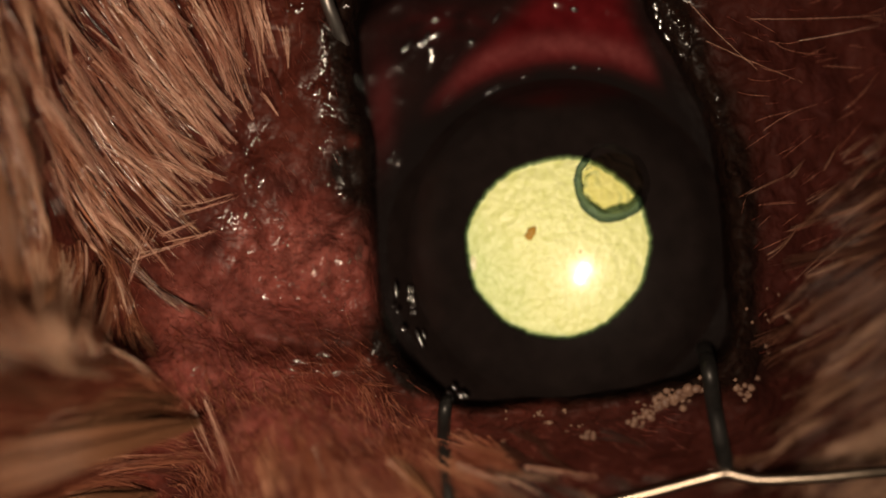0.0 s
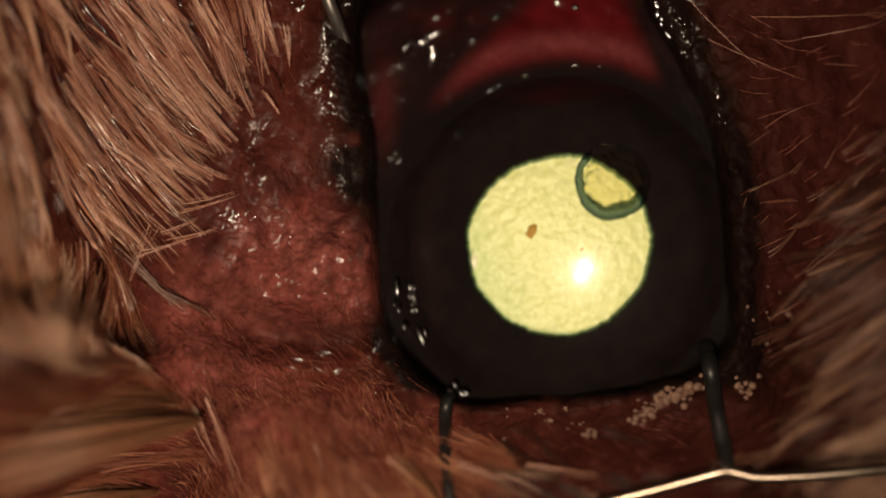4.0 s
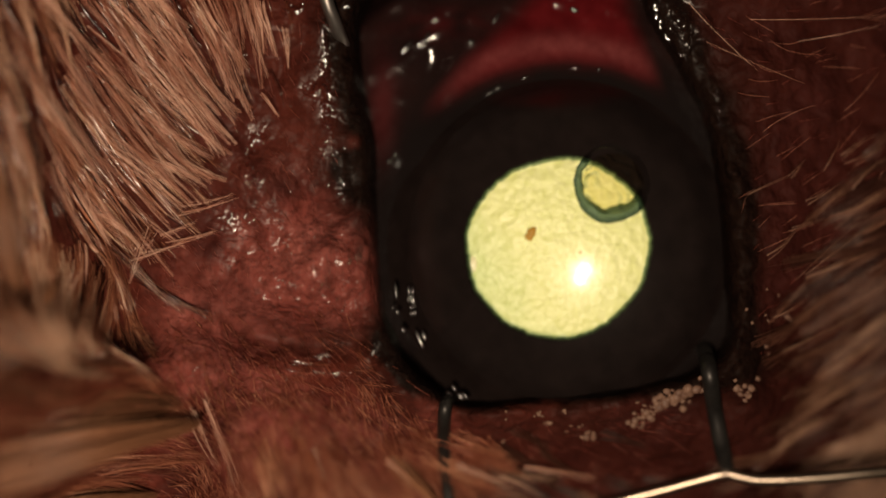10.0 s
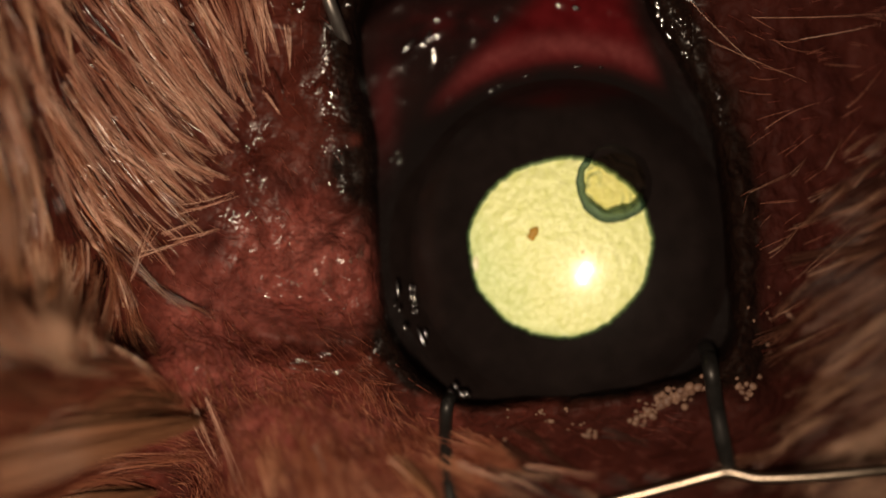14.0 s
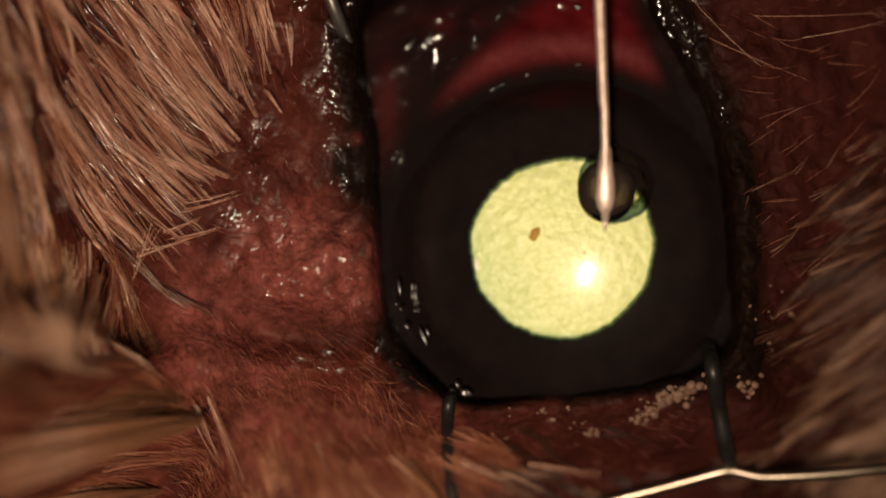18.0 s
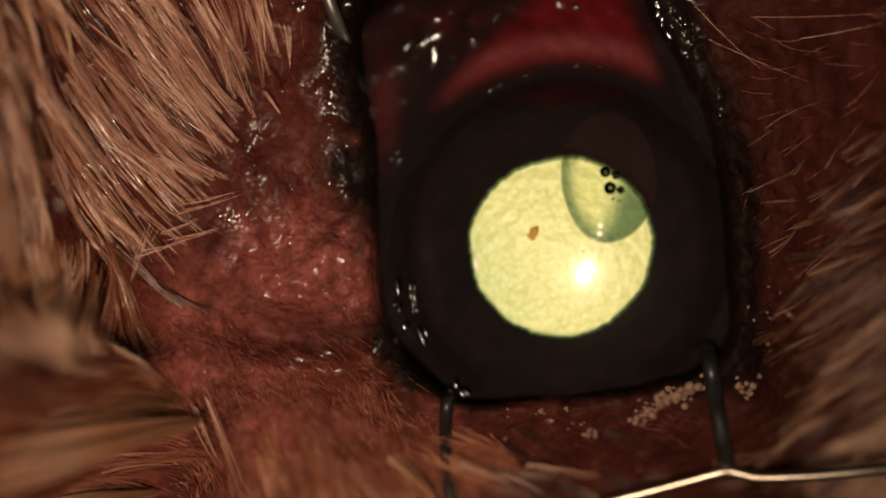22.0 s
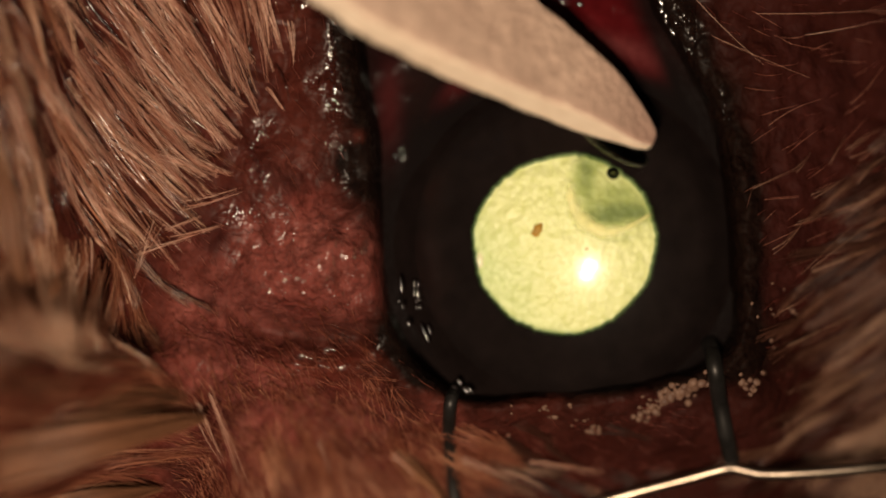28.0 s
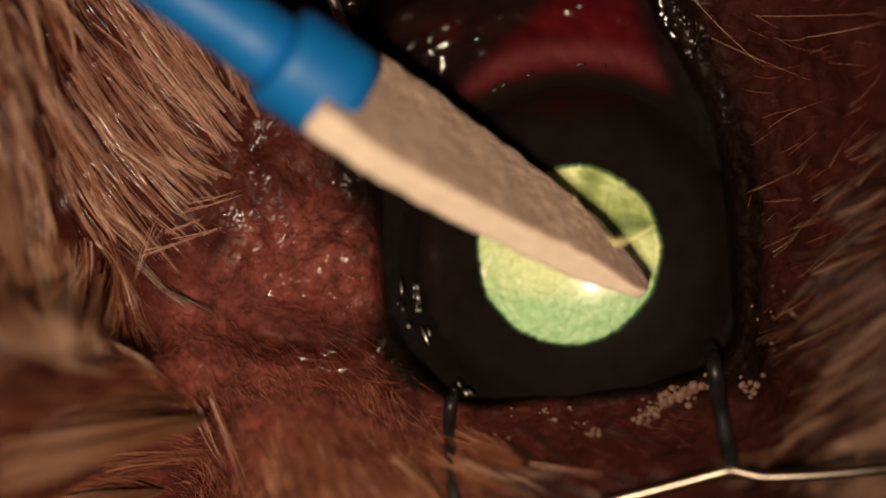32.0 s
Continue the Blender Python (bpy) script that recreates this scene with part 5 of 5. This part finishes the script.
# ---- spear sponge on a blue handle; its tip is the origin, the length runs along x ----
def build_sponge():
    spear = tagged(new("spear_sponge"), "white wedge-shaped surgical sponge on a blue plastic handle", "sponge")
    L, T = 17.2, 1.55
    verts, n = [], 110
    widths = ((0, 0.42), (0.5, 0.68), (2.5, 1.12), (6.8, 2.1), (10, 2.8), (14, 3.3), (17.2, 3.1))
    backs = ((0, 0.3), (0.15, 0.55), (0.5, 0.9), (1.2, 1.35), (2.5, 1.85), (5, 2.4), (8, 2.85), (11, 3.2), (14, 3.4), (17.2, 3.2))
    for i in range(n + 1):
        x = L * i / n
        half = float(np.interp(x, [q[0] for q in widths], [q[1] for q in widths]))
        back = float(np.interp(x, [q[0] for q in backs], [q[1] for q in backs]))
        th = T / 2 * (0.4 + 0.6 * blend(0, 3.5, x))
        bev = min(0.22, th * 0.5, half * 0.5)
        ring = []
        for sy, sz, a0 in ((1, 1, 0), (-1, 1, 90), (-1, -1, 180), (1, -1, 270)):
            for q in range(4):
                w = math.radians(a0 + 30 * q)
                ring.append((sy * (half - bev) + bev * math.cos(w), sz * (th - bev) + bev * math.sin(w)))
            nxt = {0: (-1, 1), 90: (-1, -1), 180: (1, -1), 270: (1, 1)}[a0]
            last = ring[-1]
            goal = (nxt[0] * (half - bev) + bev * math.cos(math.radians(a0 + 90)), nxt[1] * (th - bev) + bev * math.sin(math.radians(a0 + 90)))
            steps = 14 if a0 in (0, 180) else 6
            for q in range(1, steps):
                ring.append((last[0] + (goal[0] - last[0]) * q / steps, last[1] + (goal[1] - last[1]) * q / steps))
        m = len(ring)
        for y, z in ring:
            y *= 1 if y > 0 else back / half
            q = 0.11 * noise.noise((x * 1.1, y * 1.1, z * 1.1)) + 0.07 * noise.noise((x * 3.3, y * 3.3, z * 3)) + 0.035 * noise.noise((x * 8, y * 8, z * 8))
            verts.append(Vector((x + (q if 0 < i < n else 0), y * (1 + q * 0.25), z * (1 + q * 0.6) - 0.05 * math.sin(x * 0.25))) * MM)
    faces = grid_faces(n + 1, m, True) + [tuple(range(m))[::-1], tuple(n * m + k for k in range(m))]
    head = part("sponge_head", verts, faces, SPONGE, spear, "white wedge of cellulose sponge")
    head.data.materials.append(SPONGE_LIT)
    # narrow sides take the paler copy, as if facing the lamps
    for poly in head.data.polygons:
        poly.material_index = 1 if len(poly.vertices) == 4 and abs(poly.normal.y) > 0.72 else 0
    # fluid that clings under the wet tip
    turns = [a * math.pi / 14 for a in range(15)]
    v, f = lathe([(math.sin(a) + 1e-4, -math.cos(a)) for a in turns], 28)
    drop = part("clinging_fluid", [Vector((p.x * 1.9 + 1.35 * MM, p.y * 0.72 + 0.42 * MM, p.z * 0.48 - 0.9 * MM)) for p in v], f, CLING, spear, "dark clear fluid clinging under the wet tip", attrs={"tint_at": [math.sin(a) for a in turns for k in range(28)]})
    drop.visible_shadow = False
    # handle: a rounded collar that grips the sponge, then a step down to the rod
    collar = [(L - 1.75, 1.75), (L - 1.7, 1.95), (L - 1.5, 2.2), (L - 1.2, 2.36), (L - 0.8, 2.43), (L, 2.45), (L + 1.6, 2.45), (L + 2.0, 2.4), (L + 2.25, 2.26), (L + 2.35, 2.05), (L + 2.37, 1.5)]
    rod = [(L + 1.8, 1.5), (L + 2.38, 1.58), (L + 2.5, 1.68), (L + 2.7, 1.72), (L + 4.4, 1.7), (L + 4.55, 1.6), (L + 9, 1.55), (L + 40, 1.55)]
    v, f = tube([Vector((x, 0, 0)) * MM for x, _ in rod], [r * MM for _, r in rod], 28, 0.95)
    handle = part("handle", v, f, BLUE, spear, "bright blue plastic handle")
    v, f = tube([Vector((x, 0, 0)) * MM for x, _ in collar], [r * MM for _, r in collar], 36, 0.95)
    part("collar", v, f, BLUE, handle, "rounded blue plastic collar")
    return spear, drop


sponge, sponge_drop = build_sponge()


# ---- motions ----
def motions():
    drift_t = [r[0] for r in DRIFT]

    def still(x, y, z, t):
        """A point of the plan as seen at t seconds, with the microscope's own drift taken out."""
        return W(x - np.interp(t, drift_t, [r[1] for r in DRIFT]), y - np.interp(t, drift_t, [r[2] for r in DRIFT]), z)

    # the eye yields a little to the instruments
    push = [(0, 0, 0), (13, 0, 0), (14, 1, 3), (16.5, 1, 3), (17.3, 2, 3), (18, 1, 7), (18.6, 1, 8), (19.2, 1, 5), (20, 2, 4), (22, 2, 3), (25.5, 2, 3),
            (28, 2, 4), (29.5, 2, 5), (30.5, 3, 14), (31, 4, 12), (31.5, 8, 17), (32, 10, 19)]
    walk(eye, [(t, pose(dx * S * MM, -dy * S * MM, 0)) for t, dx, dy in push])
    times = [r[0] for r in push]

    def pushed(t):
        return (np.interp(t, times, [r[1] for r in push]), np.interp(t, times, [r[2] for r in push]))

    # the sheet turns behind the pupil to bring in its green edge when the glow turns greener
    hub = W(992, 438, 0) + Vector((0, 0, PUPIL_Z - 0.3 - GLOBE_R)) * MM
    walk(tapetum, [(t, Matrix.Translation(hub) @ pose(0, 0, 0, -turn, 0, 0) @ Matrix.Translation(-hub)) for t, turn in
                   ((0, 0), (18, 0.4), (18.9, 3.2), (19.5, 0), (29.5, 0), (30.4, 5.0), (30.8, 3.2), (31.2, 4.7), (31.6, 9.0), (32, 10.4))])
    # the pit pieces drop below the iris, out of the camera's view, once the fluid runs in
    for ob in (pit_rim, pit_floor):
        walk(ob, [(0, pose(0, 0, 0)), (18.55, pose(0, 0, 0)), (18.75, pose(0, 0, -7 * MM)), (32, pose(0, 0, -7 * MM))])

    # cannula: its tip on the plan, with its height
    tips = [(0, 1300, -2300, -53.9), (13.2, 1300, -2300, -53.9), (14.6, 1280, -1200, -2), (15.4, 1260, -420, 14), (16.2, 1250, 120, 7), (16.5, 1235, 249, 5.2), (16.8, 1160, 276, 4.8), (17.0, 1157, 308, 4.6), (17.2, 1106, 331, 4.2),
            (17.5, 1069, 352, 3.6), (17.9, 1069, 405, 3.0), (18.0, 1071, 411, 2.9), (18.3, 1065, 407, 2.7), (18.6, 1075, 416, 2.6), (18.8, 1084, 408, 2.7), (19.0, 1083, 391, 2.9),
            (19.15, 1040, 345, 3.6), (19.3, 1005, 190, 6), (19.5, 1010, 0, 9), (20, 1050, -420, 14), (20.8, 1100, -1200, -2), (22.2, 1200, -2300, -53.9), (32, 1200, -2300, -53.9)]
    walk(cannula, [(t, Matrix.Translation(still(x, y, z, t))) for t, x, y, z in tips])
    # the bead hangs on the tip, then drops below the cornea out of view as the pool comes
    p, up = tilt_to_cornea(*POOL)
    rows = [(t, Matrix.Translation(still(x + 2, y - 72, z - 0.9, t))) for t, x, y, z in tips if t < 18.7]
    low = p - up * 11 * MM
    walk(bead, rows + [(18.8, Matrix.Translation(low)), (32, Matrix.Translation(low))])

    # the pool is kept below the tapetum out of view, comes up, and drops again as the film takes over
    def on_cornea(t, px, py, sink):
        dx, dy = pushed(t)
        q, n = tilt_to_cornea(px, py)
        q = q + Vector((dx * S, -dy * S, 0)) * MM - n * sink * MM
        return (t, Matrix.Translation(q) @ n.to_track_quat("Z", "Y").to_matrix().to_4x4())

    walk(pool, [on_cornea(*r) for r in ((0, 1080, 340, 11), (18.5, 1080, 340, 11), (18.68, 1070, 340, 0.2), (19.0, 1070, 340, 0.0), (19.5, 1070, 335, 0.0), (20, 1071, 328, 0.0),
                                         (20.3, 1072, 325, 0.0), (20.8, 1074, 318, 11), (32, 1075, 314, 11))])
    walk(film_layer, [(t, pose((pushed(t)[0] - 4) * S * MM, -(pushed(t)[1] + 1) * S * MM, -11 * sunk * MM)) for t, sunk in
                      ((0, 1), (20.1, 1), (20.6, 0), (22, 0), (25.5, 0), (26.1, 0), (26.9, 1), (32, 1))])
    # the tint layer later sinks below the tapetum, out of view
    walk(edge_tint, [(t, pose(-0.1 * MM, -0.025 * MM, z * MM)) for t, z in ((0, -11), (20.1, -11), (20.6, 0), (22.2, 0), (24.2, -11), (32, -11))])
    # the ridge and the shade patch rise from below the iris, out of view
    walk(pit_ridge, [(0, pose(0, 0, -11 * MM)), (25.7, pose(0, 0, -11 * MM)), (26.4, pose(0, 0, 0)), (32, pose(0, 0, 0))])
    walk(pit_shade, [(0, pose(0, 0, -11 * MM)), (25.7, pose(0, 0, -11 * MM)), (26.4, pose(0, 0, 0)), (32, pose(0, 0, 0))])
    # the added glint beads follow the reflections down the film's edge, then sink out of view
    for ob in film_glints:
        walk(ob, [(t, pose(0, up * MM, z * MM)) for t, up, z in ((0, 0.2, -0.04), (20.3, 0.2, -0.04), (21, 0, 0), (22.5, -0.3, 0.04), (23.5, -0.5, 0.06), (24.3, -0.6, -9), (32, -0.6, -9))])
    # the bubbles wait under the cornea out of view, stand in the pool, move up towards the sponge and sink again
    for k, ob in enumerate(bubbles):
        if k == 2:
            tail = ((25.5, 0.03, 0.15, 0), (27.5, 0, 0.45, 0), (28, -0.02, 0.55, 0), (28.8, 0, 1.4, 0), (29.6, 0.1, 3.6, -11), (32, 0.1, 3.6, -11))
        else:
            tail = ((25.5, 0.1, 0.25, 0), (27.3, 0.25, 2.4, 0.1), (28, 0.3, 4.4, -11), (32, 0.3, 4.4, -11))
        rows = ((0, 0, 0, -11), (18.55, 0, 0, -11), (18.75, 0, 0, 0), (19.5, 0, 0, 0)) + tail
        walk(ob, [(t, pose((x - 0.1) * MM, (y - 0.025) * MM, z * MM)) for t, x, y, z in rows])

    # sponge: tip on the plan, height, turn about the view, tilt, roll
    for_sponge = [(0, 300, -2100, -53.6, 146, 15, 38), (24.2, 300, -2100, -53.6, 146, 15, 38), (25.4, 500, -1300, 2, 146, 15, 38), (26.2, 760, -700, 14, 146, 15, 38), (27.2, 1170, 170, 4.5, 148, 15, 38), (27.5, 1183, 222, 3.4, 148, 15, 38), (28, 1153, 250, 2.9, 148, 15, 38), (28.4, 1145, 262, 2.8, 148, 15, 38),
                  (28.7, 1099, 259, 2.8, 147, 15, 38), (29, 1079, 271, 2.8, 149, 15, 34), (29.6, 1052, 284, 2.8, 148, 15, 44), (29.9, 1034, 331, 2.6, 148, 15, 47), (30.5, 1030, 347, 2.5, 149, 15, 50),
                  (30.8, 988, 354, 2.9, 149.5, 15, 51), (31.1, 1018, 381, 2.6, 149.5, 15, 52), (31.4, 1034, 407, 2.4, 149, 15, 54), (31.7, 1080, 443, 2.4, 148, 15, 56), (32, 1140, 513, 2.3, 147.3, 15, 57)]
    rows = []
    for t, x, y, z, turn, tilt, roll in for_sponge:
        rows.append((t, Matrix.Translation(still(x, y, z, t)) @ pose(0, 0, 0, 0, 0, turn) @ pose(0, 0, 0, 0, -tilt, 0) @ pose(0, 0, 0, roll, 0, 0)))
    walk(sponge, rows)
    # the clinging fluid moves inside the sponge head, out of view, as the sponge soaks it up
    walk(sponge_drop, [(0, pose(0, 0, 0)), (30.2, pose(0, 0, 0)), (30.8, pose(4 * MM, 0, 0.85 * MM)), (32, pose(4 * MM, 0, 0.85 * MM))])


motions()
